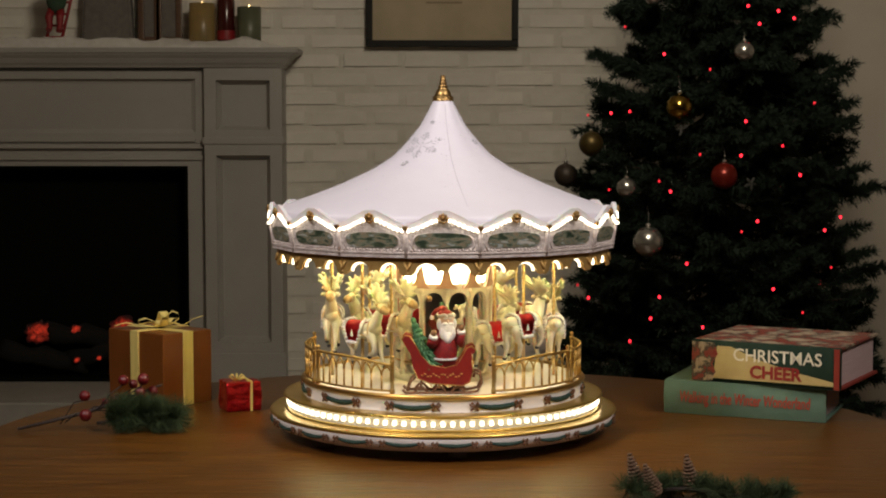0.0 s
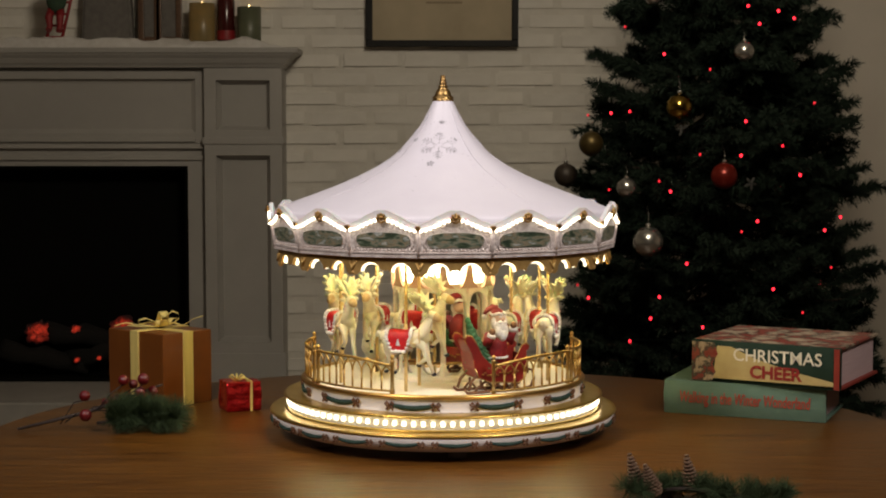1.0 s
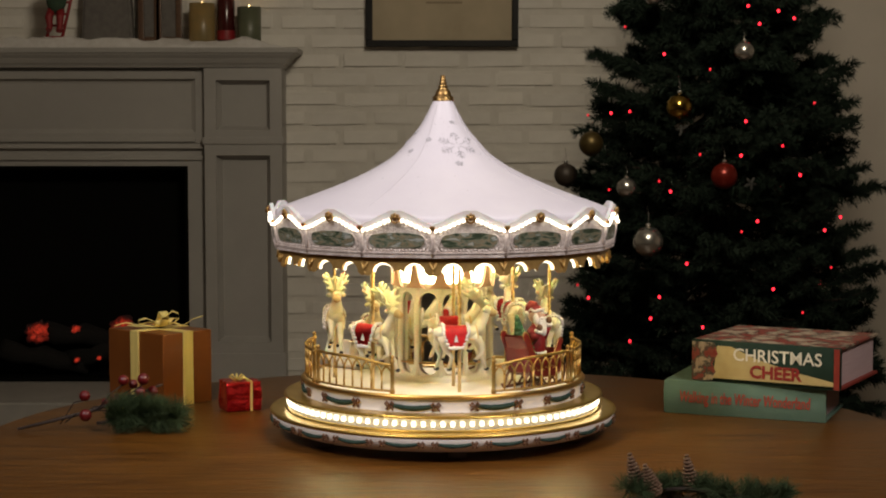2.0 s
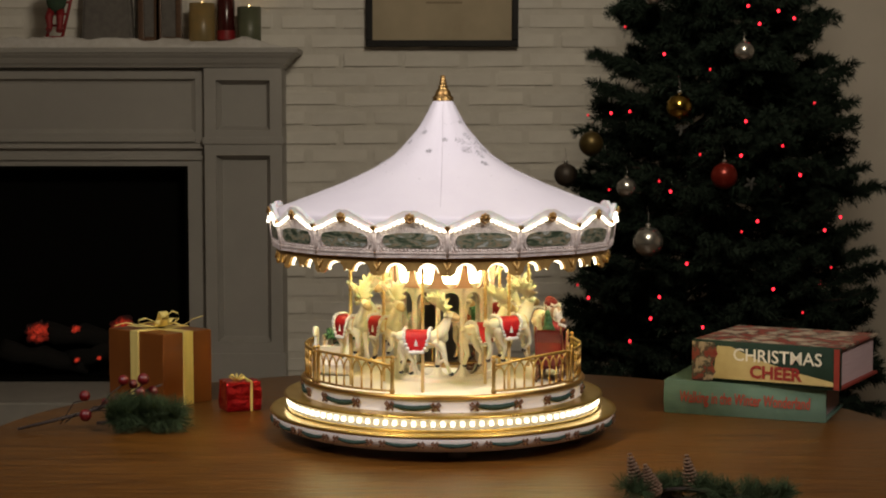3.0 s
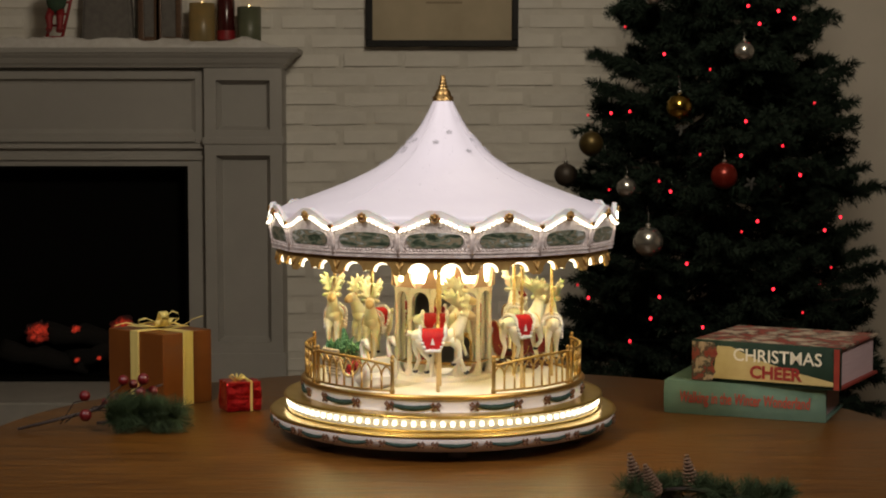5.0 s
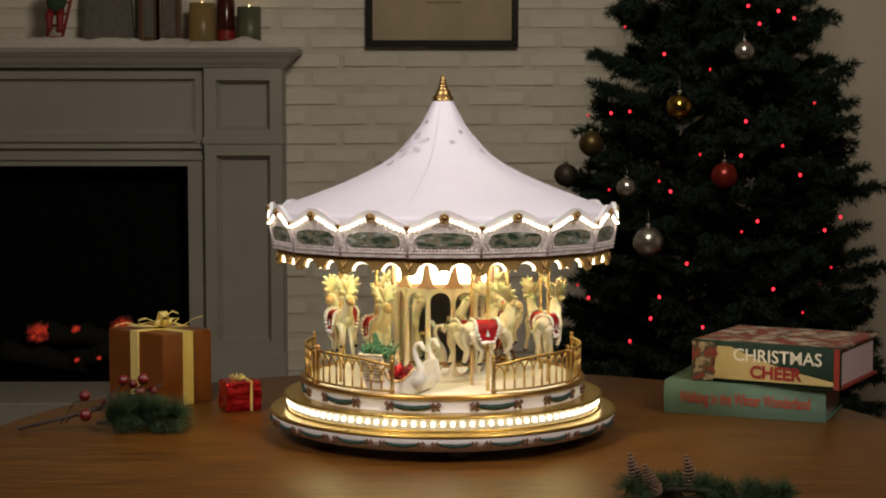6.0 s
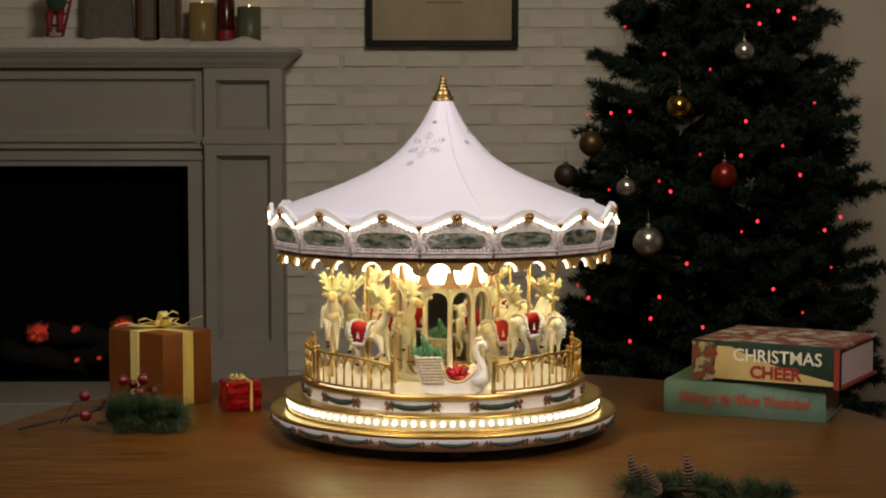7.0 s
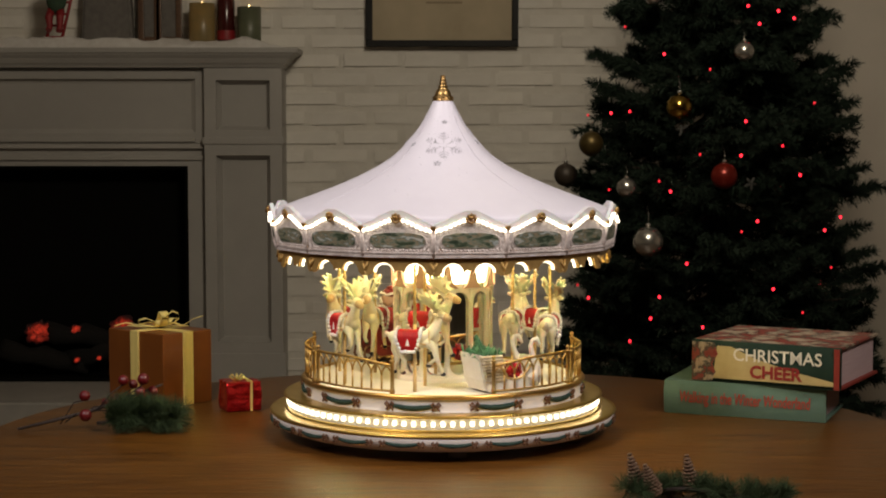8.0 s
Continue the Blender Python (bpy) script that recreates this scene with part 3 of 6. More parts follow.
def garland(name_bow, r, z, half, height, first_deg, count, lean):
    """Green swags, each between two bows, set round a drum."""
    bm = bmesh.new()
    pts, rad = [], []
    for i in range(13):
        u = i / 12 * 2 - 1
        a = u * half
        pts.append(on(r + 0.0004, a, z + height * (0.10 - 0.32 * (1 - u * u))))
        rad.append(height * (0.16 + 0.11 * (1 - u * u)))
    tube(bm, pts, rad, 8)
    for v in bm.verts:
        v.co += 0.0004 * Vector((noise.noise(v.co * 900), 0, noise.noise(v.co * 900 + Vector((3, 0, 0)))))
    swag = part("garland_swag", bm, M_GREEN, carousel)
    bm = bmesh.new()
    s = height
    for sx in (-1, 1):
        tube(bm, [(0, 0, 0), (sx * s * 0.28, -s * 0.12, s * 0.30), (sx * s * 0.46, -s * 0.05, s * 0.08), (sx * s * 0.30, -s * 0.05, -s * 0.08), (0, 0, 0)], [s * 0.05, s * 0.14, s * 0.12, s * 0.10, s * 0.05], 6)
        tube(bm, [(0, 0, 0), (sx * s * 0.16, -s * 0.08, -s * 0.24), (sx * s * 0.34, 0, -s * 0.50)], [s * 0.07, s * 0.11, s * 0.13], 6)
    ball(bm, (0, -s * 0.08, 0.0), s * 0.15, u=8, v=6)
    bow = part(name_bow, bm, M_BOW, carousel)
    for k in range(count):
        d = first_deg + 360.0 * k / count
        m = pose(0, 0, 0, 0, 0, d)
        if k == 0:
            swag.matrix_local = m
        else:
            again(swag, m)
        for j, sgn in enumerate((-1, 1)):
            mb = face_out(d + sgn * (half + 0.4), r + 0.0008, z + height * 0.05, lean)
            if k == 0 and j == 0:
                bow.matrix_local = mb
            else:
                again(bow, mb)


def fence(d0, d1, even):
    """One railing section from angle d0 to d1 on the deck rim, level or low at d0."""
    r, z0 = 0.1275, 0.0545
    sec = part("fence_rail", bmesh.new(), M_FENCE, carousel, "gold railing with interlaced arches")
    bm = bmesh.new()
    n = 9

    def top(u):
        return 0.0290 if even else 0.0238 + 0.0056 * math.sin(min(1.0, u * 1.7) * math.pi / 2)

    tube(bm, [on(r, d0 + (d1 - d0) * i / 24, z0 + 0.0022) for i in range(25)], 0.0011, 6)
    tube(bm, [on(r, d0 + (d1 - d0) * i / 24, z0 + top(i / 24)) for i in range(25)], 0.0013, 6)
    bm.to_mesh(sec.data)
    bm.free()
    step = 1.0 / n
    for i in range(1, n):
        bm = bmesh.new()
        u = i * step
        tube(bm, [on(r, d0 + (d1 - d0) * u, z0 + 0.002), on(r, d0 + (d1 - d0) * u, z0 + top(u) * 0.60)], 0.00095, 6)
        part("baluster", bm, M_FENCE, sec)
    for i in range(0, n + 1):
        for sgn in (-1, 1):
            pts = []
            for k in range(7):
                q = k / 6
                u = (i + sgn * (1 - math.cos(q * math.pi / 2)) * 1.0) * step
                if -0.001 <= u <= 1.001:
                    pts.append(on(r + 0.0002 * sgn, d0 + (d1 - d0) * u, z0 + top(u) * (0.60 + 0.40 * math.sin(q * math.pi / 2))))
            if len(pts) > 2:
                bm = bmesh.new()
                tube(bm, pts, 0.0008, 5)
                part("arch_bar", bm, M_FENCE, sec)
    for d, h in ((d0, 0.0285), (d1, 0.0300)):
        bm = bmesh.new()
        lathe(bm, [(0, 0), (0.0022, 0), (0.0022, 0.003), (0.0016, 0.004), (0.0016, h - 0.002), (0.0021, h - 0.001), (0.0021, h), (0.0010, h + 0.0008), (0.0019, h + 0.0022), (0.0019, h + 0.0032), (0.0008, h + 0.0046), (0, h + 0.0048)], 12)
        part("fence_post", bm, M_FENCE, sec).location = on(r, d, z0)


def turntable():
    bm = bmesh.new()
    lathe(bm, [(0, 0.046), (0.1255, 0.046), (0.1262, 0.0470), (0.1262, 0.0520), (0.1255, 0.0526), (0, 0.0526)], 96)
    deck = part("turntable", bm, M_DECK, carousel, "cream turning deck")
    turning.append(deck)
    # the arcade round the middle: base ring, twelve columns, arched heads, turrets
    bm = bmesh.new()
    lathe(bm, [(0.049, 0.0526), (0.049, 0.0555), (0.047, 0.0575), (0.0455, 0.0580), (0.040, 0.0580), (0.040, 0.0527)], 48)
    part("arcade_base", bm, M_CREAM, deck)
    R, n = 0.0440, 12
    col = cap = head = tur = None
    for k in range(n):
        d = 360.0 * k / n + 4.0
        if col is None:
            bm = bmesh.new()
            lathe(bm, [(0.0036, 0), (0.0036, 0.004), (0.0026, 0.006), (0.0023, 0.05), (0.0022, 0.078), (0.0030, 0.080), (0.0030, 0.083), (0, 0.083)], 12)
            col = part("column", bm, M_CREAM, deck)
            col.matrix_local = face_out(d, R, 0.0545)
            bm = bmesh.new()
            hw = R * math.tan(math.pi / n)
            a = hw - 0.0026
            pts = [(-hw, 0), (-a, 0)] + [(-a * math.cos(math.pi * i / 12), 0.0085 * math.sin(math.pi * i / 12)) for i in range(1, 12)] + [(a, 0), (hw, 0), (hw, 0.0165), (-hw, 0.0165)]
            slab(bm, pts, 0.0035)
            head = part("arch_head", bm, M_CREAM, deck)
            head.matrix_local = face_out(d + 15, R * math.cos(math.pi / n), 0.1255)
            bm = bmesh.new()
            slab(bm, [(-0.0105, 0), (0.0105, 0), (0.0080, 0.0012), (0.0056, 0.0040), (0.0042, 0.0090), (0.0028, 0.0170), (0.0012, 0.0300), (-0.0012, 0.0300), (-0.0028, 0.0170), (-0.0042, 0.0090), (-0.0056, 0.0040), (-0.0080, 0.0012)], 0.0030, bevel=0.0004)
            tur = part("turret", bm, M_TURRET, deck, "rose copper turret")
            tur.matrix_local = face_out(d, R + 0.002, 0.138, 4)
        else:
            again(col, face_out(d, R, 0.0545))
            again(head, face_out(d + 15, R * math.cos(math.pi / n), 0.1255))
            again(tur, face_out(d, R + 0.002, 0.138, 4))
    # mirrors stand between the columns, over a plinth with hollowed panels
    bm = bmesh.new()
    w = (R - 0.0035) * math.tan(math.pi / n)
    box(bm, -w * 0.97, w * 0.97, -0.0005, 0.0005, 0, 0.0790)
    mirror = part("mirror", bm, M_MIRROR, deck, "mirror panel of the middle column")
    bm = bmesh.new()
    a = hw - 0.0028
    slab(bm, [(-hw, 0), (hw, 0), (hw, 0.0125), (a, 0.0125)] + [(a * math.cos(math.pi * i / 10), 0.0125 - 0.0095 * math.sin(math.pi * i / 10)) for i in range(1, 10)] + [(-a, 0.0125), (-hw, 0.0125)], 0.0028)
    plinth = part("plinth_panel", bm, M_CREAM, deck)
    bm = bmesh.new()
    tube(bm, [(-hw, -0.0004, 0), (hw, -0.0004, 0)], 0.0009, 6)
    rail = part("plinth_rail", bm, M_BRASS, deck)
    for k in range(n):
        d = 360.0 * k / n + 19.0
        c = math.cos(math.pi / n)
        for ob, m in ((mirror, face_out(d, (R - 0.0035) * c, 0.0585)), (plinth, face_out(d, R * c, 0.0556)), (rail, face_out(d, R * c, 0.0690))):
            if k:
                again(ob, m)
            else:
                ob.matrix_local = m
    bm = bmesh.new()
    lathe(bm, [(0.0385, 0.139), (0.0400, 0.1405), (0.0425, 0.1690)], 48)
    part("diffuser", bm, M_CORE_LIGHT, deck, "glowing white lamp diffuser")
    bm = bmesh.new()
    lathe(bm, [(0, 0.1385), (0.0432, 0.1385), (0.0432, 0.1392), (0, 0.1395)], 48)
    part("arcade_ceiling", bm, M_CREAM, deck)
    # poles: brass below, twisted above the animals
    for s, r in STATIONS:
        bm = bmesh.new()
        tube(bm, [(0, 0, 0.0520), (0, 0, 0.112)], 0.0016, 10)
        nseg = 60
        rings = []
        for i in range(nseg + 1):
            z = 0.112 + 0.061 * i / nseg
            rings.append([bm.verts.new((0.00145 * (1 + 0.26 * math.cos(2 * (q / 10 * 2 * math.pi) - i * 1.35)) * math.cos(q / 10 * 2 * math.pi), 0.00145 * (1 + 0.26 * math.cos(2 * (q / 10 * 2 * math.pi) - i * 1.35)) * math.sin(q / 10 * 2 * math.pi), z)) for q in range(10)])
        for a, b in zip(rings, rings[1:]):
            for q in range(10):
                bm.faces.new((a[q], a[(q + 1) % 10], b[(q + 1) % 10], b[q])).smooth = True
        part("pole", bm, M_DEERGOLD, deck, "twisted brass pole").location = on(r, s, 0)


STATIONS = ((45, 0.101), (45, 0.066), (90, 0.103), (135, 0.101), (135, 0.066), (225, 0.101), (225, 0.066), (270, 0.103), (315, 0.101), (315, 0.066))


def roof():
    bm = bmesh.new()
    prof = [(0.0088, 0.3081), (0.0146, 0.2967), (0.0221, 0.2837), (0.0328, 0.2707), (0.0455, 0.2576), (0.0658, 0.2446), (0.0940, 0.2315), (0.1225, 0.2205), (0.1390, 0.2145), (0.1485, 0.2108), (0.1538, 0.2080), (0.1550, 0.2040), (0.1549, 0.1985)]
    fine = []
    for i in range(len(prof) - 1):
        p0, p1, p2, p3 = (Vector(prof[min(max(i + k, 0), len(prof) - 1)]) for k in (-1, 0, 1, 2))
        for s in range(4):
            t = s / 4
            fine.append(0.5 * ((2 * p1) + (p2 - p0) * t + (2 * p0 - 5 * p1 + 4 * p2 - p3) * t * t + (3 * p1 - p0 - 3 * p2 + p3) * t ** 3))
    fine.append(Vector(prof[-1]))
    vs = lathe(bm, [(v.x, v.y) for v in fine], 128)
    for v in vs:  # sixteen faint gores
        a = math.atan2(v.co.x, -v.co.y)
        k = 1 - 0.022 * (1 - abs(math.sin(a * 4))) * min(1.0, max(0.0, (v.co.z - 0.212) / 0.03))
        v.co.x, v.co.y = v.co.x * k, v.co.y * k
    top = part("canopy_roof", bm, M_ROOF, carousel, "pearl white tent-shaped roof with silver snowflakes")
    turning.append(top)
    bm = bmesh.new()
    lathe(bm, [(0.0090, 0.3070), (0.0098, 0.3078), (0.0098, 0.3088), (0.0090, 0.3094), (0.0098, 0.3102), (0.0098, 0.3112), (0.0078, 0.3120), (0.0072, 0.3146), (0.0056, 0.3176), (0.0038, 0.3192), (0.0044, 0.3204), (0.0044, 0.3214), (0.0028, 0.3222), (0.0037, 0.3234), (0.0037, 0.3244), (0.0022, 0.3252), (0.0030, 0.3264), (0.0030, 0.3274), (0.0018, 0.3284), (0.0026, 0.3296), (0.0014, 0.3310), (0, 0.3312)], 24)
    part("finial", bm, M_BRASS, top, "turned gold finial")

    def roof_r(z):
        for (r0, z0), (r1, z1) in zip(prof, prof[1:]):
            if z1 <= z <= z0:
                return r0 + (r1 - r0) * (z0 - z) / (z0 - z1)
        return 0.15

    def dots(deg, zc, size, rng, arms=6):
        bm = bmesh.new()
        spots = []
        for k in range(arms):
            a = 2 * math.pi * k / arms
            for i in range(2, 13):
                spots.append((size * i / 12 * math.sin(a), size * i / 12 * math.cos(a)))
            for q, l in ((0.45, 0.30), (0.65, 0.26), (0.85, 0.16)):
                for sg in (-1, 1):
                    for i in range(1, 5):
                        b = a + sg * 0.95
                        spots.append((size * (q * math.sin(a) + l * i / 4 * math.sin(b)), size * (q * math.cos(a) + l * i / 4 * math.cos(b))))
        for u, w in spots:
            if rng.random() < 0.12:
                continue
            z = zc + w * 0.62
            r = roof_r(z) * 0.997 + 0.0002
            d = deg + math.degrees(u / r)
            ball(bm, on(r, d, z), rng.uniform(0.00032, 0.00052) * (0.55 if size < 0.008 else 1.0), u=6, v=4)
        part("snowflake_print", bm, M_PRINTDOT, top)

    for d in (9, 99, 189, 279):
        bm = bmesh.new()
        tube(bm, [on(roof_r(0.304 - 0.088 * i / 30) * 0.9965 * (0.995 if i < 22 else 1), d, 0.304 - 0.088 * i / 30) for i in range(31)], 0.00024, 5)
        part("roof_seam", bm, M_SEAM, top)
    rng = random.Random(8)
    for d in (328, 150):
        dots(d, 0.2670, 0.0185, rng)
        dots(d - 6, 0.2510, 0.0035, rng, 5)
        dots(d + 3, 0.2880, 0.0025, rng, 5)
    for d, z, s in ((283, 0.272, 0.003), (262, 0.262, 0.003), (240, 0.279, 0.003), (60, 0.27, 0.004), (100, 0.268, 0.003), (216, 0.27, 0.003)):
        dots(d, z, s, rng, 5)
    bm = bmesh.new()
    for _ in range(150):
        z = 0.225 + 0.07 * rng.random()
        ball(bm, on(roof_r(z) * 0.997, rng.uniform(0, 360), z), rng.uniform(0.0002, 0.00042), u=5, v=4)
    tagged(part("speckle_print", bm, M_PRINTDOT, top), kind="stuff")

    # sixteen picture panels with a wavy lit crown
    rb, rt = 0.1528, 0.1562
    hb, ht = rb * math.tan(math.pi / SIDES), rt * math.tan(math.pi / SIDES)
    zb, zt = 0.1738, 0.1985
    lean = math.degrees(math.atan2(rt - rb, zt - zb))
    ln = math.hypot(rt - rb, zt - zb)

    def wave(u):
        return ln - 0.0008 + 0.0094 * (0.5 + 0.5 * math.cos(math.pi * u))

    def hw(h):
        return hb + (ht - hb) * h / ln

    made = {}

    def place(key, build, mat, m, label=""):
        if key not in made:
            bm = bmesh.new()
            build(bm)
            made[key] = part(key, bm, mat, top, label)
            made[key].matrix_local = m
        else:
            again(made[key], m)

    def panel(bm):
        pts = [(-hb, 0), (hb, 0)] + [(hw(ln) * u, wave(u)) for u in [1 - i / 10 for i in range(21)]]
        slab(bm, pts, 0.0022)

    def crown(bm):
        out = [(hw(ln) * u * 1.012, wave(u) + 0.0040 + 0.0028 * (1 - u * u) + 0.0008 * abs(math.sin(3 * math.pi * u))) for u in [-1 + i / 10 for i in range(21)]]
        inn = [(hw(ln) * u * 1.0, wave(u) - 0.0012) for u in [1 - i / 10 for i in range(21)]]
        slab(bm, out + inn, 0.0034)

    def trim(bm):
        box(bm, -hb, hb, -0.0022, -0.0009, 0.0005, 0.0028)
        box(bm, -hb, hb, -0.0026, -0.0009, 0.0040, 0.0052)
        for s in (-1, 1):
            tube(bm, [(s * hb * 0.985, -0.0012, 0.001), (s * hw(ln) * 0.985, -0.0012, ln)], 0.0012, 6)
            tube(bm, [(s * hb * 0.80, -0.0012, 0.0075), (s * hb * 0.86, -0.0012, 0.011), (s * hb * 0.80, -0.0012, 0.017), (s * hb * 0.70, -0.0012, 0.020)], 0.0007, 5)
            for i in range(9):
                ball(bm, (s * hb * (0.06 + 0.1 * i), -0.0012, 0.0066 + 0.0006 * (i % 2)), 0.0012, u=6, v=4)

    def scene_board(bm):
        rim = []
        for k in range(28):
            a = 2 * math.pi * k / 28
            c, e = math.cos(a), math.sin(a)
            rim.append((hb * 0.78 * math.copysign(abs(c) ** 0.45, c), 0.0150 + (0.0064 + 0.0004 * math.sin(5 * a)) * math.copysign(abs(e) ** 0.6, e)))
        slab(bm, rim, 0.0012)

    def boss(bm):
        ball(bm, (0, -0.0015, 0), 0.0024, u=8, v=6)
        for k in range(5):
            a = math.pi * k / 4
            ball(bm, (0.0034 * math.cos(a), -0.0012, 0.0034 * math.sin(a) - 0.0006), 0.0015, u=6, v=4)
        tube(bm, [(-0.004, -0.001, -0.002), (0, -0.0016, -0.0042), (0.004, -0.001, -0.002)], 0.0010, 5)

    def valance(bm):
        w = 0.1498 * math.tan(math.pi / SIDES)

        def arc(cx, rx):
            return [(cx + rx * math.cos(math.pi * i / 10), -0.0122 + 0.0082 * math.sin(math.pi * i / 10)) for i in range(11)]
        pts = [(-w, 0.0009), (-w, -0.0145)] + [(-w * 0.90, -0.0150)] + arc(-w * 0.46, w * 0.31)[::-1] + [(-w * 0.06, -0.0100), (0, -0.0108), (w * 0.06, -0.0100)] + arc(w * 0.46, w * 0.31)[::-1] + [(w * 0.90, -0.0150), (w, -0.0145), (w, 0.0009)]
        slab(bm, pts, 0.0024)

    # plain arch edges, no lamps: their glow is put into the material
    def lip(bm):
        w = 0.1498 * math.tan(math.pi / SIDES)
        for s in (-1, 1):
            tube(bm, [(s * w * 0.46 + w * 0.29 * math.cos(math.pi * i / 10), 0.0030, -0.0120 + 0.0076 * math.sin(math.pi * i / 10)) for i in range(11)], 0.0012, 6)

    def scroll(bm):
        tube(bm, [(-0.003, -0.0012, -0.0035), (-0.001, -0.002, -0.0075), (0, -0.0026, -0.0100), (0.001, -0.002, -0.0075), (0.003, -0.0012, -0.0035)], 0.0011, 6)
        ball(bm, (0, -0.0008, -0.0128), 0.0016, u=8, v=6)

    bm = bmesh.new()
    ball(bm, (0, 0, 0), 0.00135, u=8, v=6)
    bulb = part("bulb", bm, M_LED_TOP, top)
    firstb = True
    for k in range(SIDES):
        d = 22.5 * k
        m = face_out(d, rb, zb, lean)
        place("frieze_panel", panel, M_PANEL, m, "carved ivory frieze panel")
        place("frieze_trim", trim, M_CREAM_DULL, m)
        place("crown_edge", crown, M_CROWN, m)
        place("painted_scene", scene_board, M_SCENE, m @ pose(0, -0.0014, 0), "small painted winter landscape")
        place("gilt_boss", boss, M_BRASS, m @ pose(0, -0.0028, wave(0) + 0.0012))
        place("valance", valance, M_VALANCE, face_out(d, 0.1498, zb - 0.0006), "gilded scalloped valance")
        place("valance_lip", lip, M_LIP_GLOW, face_out(d, 0.1498, zb - 0.0006))
        place("crown_clip", lambda b: box(b, -0.0022, 0.0022, -0.0024, 0.0012, -0.0016, 0.0022, bevel=0.0004), M_BRASS, face_out(d + 11.25, rt / math.cos(math.pi / SIDES) + 0.0012, zt + 0.0002))
        place("corner_scroll", scroll, M_VALANCE, face_out(d + 11.25, 0.1522, zb - 0.0006))
        for i in range(16):
            u = -0.93 + 1.86 * i / 15
            if abs(u) < 0.10:
                continue
            mb = m @ Matrix.Translation((hw(ln) * u, -0.0030, wave(u) - 0.0006))
            if firstb:
                bulb.matrix_local = mb
                firstb = False
            else:
                again(bulb, mb)
    bm = bmesh.new()
    lathe(bm, [(0.0445, 0.1700), (0.1480, 0.1735), (0.1534, 0.1736), (0.1534, 0.1746), (0.0445, 0.1712)], 64)
    part("soffit", bm, M_CREAM, top, "cream underside of the canopy")
    bm = bmesh.new()
    ball(bm, (0, 0, 0), 0.0022, u=8, v=6, scale=(1, 1, 0.6))
    lamp = part("soffit_lamp", bm, M_HIDDEN, top)
    for k in range(SIDES):
        m = Matrix.Translation(on(0.132, 22.5 * k + 11.25, 0.1705))
        if k:
            again(lamp, m)
        else:
            lamp.matrix_local = m


M_SEAM = material("grey_seam", (0.64, 0.60, 0.63), 0.6)
M_CREAM_DULL = material("ivory_relief", (0.78, 0.705, 0.65), 0.5, second=(0.49, 0.39, 0.34), scale=220, mix=0.5, bump=0.3, bump_scale=700)
M_VALANCE = material("gilded_valance", (0.58, 0.37, 0.12), 0.45, 0.6, second=(0.44, 0.26, 0.08), scale=120, bump=0.2, bump_scale=700)


def scene_material():
    mat = bpy.data.materials.new("painted_landscape")
    mat.use_nodes = True
    nt = mat.node_tree
    b = nt.nodes["Principled BSDF"]
    b.inputs["Roughness"].default_value = 0.35
    co, info = nt.nodes.new("ShaderNodeTexCoord"), nt.nodes.new("ShaderNodeObjectInfo")
    n = nt.nodes.new("ShaderNodeTexNoise")
    n.noise_dimensions = "4D"
    n.inputs["Scale"].default_value, n.inputs["Detail"].default_value, n.inputs["Distortion"].default_value = 120, 9, 0.8
    mul = nt.nodes.new("ShaderNodeMath")
    mul.operation = "MULTIPLY"
    mul.inputs[1].default_value = 40
    nt.links.new(info.outputs["Random"], mul.inputs[0])
    nt.links.new(mul.outputs[0], n.inputs["W"])
    mp = nt.nodes.new("ShaderNodeMapping")
    mp.inputs["Scale"].default_value = (0.6, 1, 1.7)
    nt.links.new(co.outputs["Object"], mp.inputs["Vector"])
    nt.links.new(mp.outputs[0], n.inputs["Vector"])
    ramp = nt.nodes.new("ShaderNodeValToRGB")
    e = ramp.color_ramp.elements
    e[0].position, e[0].color = 0.35, (0.022, 0.038, 0.024, 1)
    e[1].position, e[1].color = 0.66, (0.46, 0.43, 0.36, 1)
    for p, c in ((0.43, (0.06, 0.08, 0.045, 1)), (0.48, (0.17, 0.195, 0.14, 1)), (0.53, (0.28, 0.21, 0.13, 1)), (0.57, (0.10, 0.13, 0.08, 1)), (0.61, (0.34, 0.37, 0.35, 1))):
        x = e.new(p)
        x.color = c
    nt.links.new(n.outputs["Fac"], ramp.inputs["Fac"])
    nt.links.new(ramp.outputs["Color"], b.inputs["Base Color"])
    return mat


M_SCENE = scene_material()


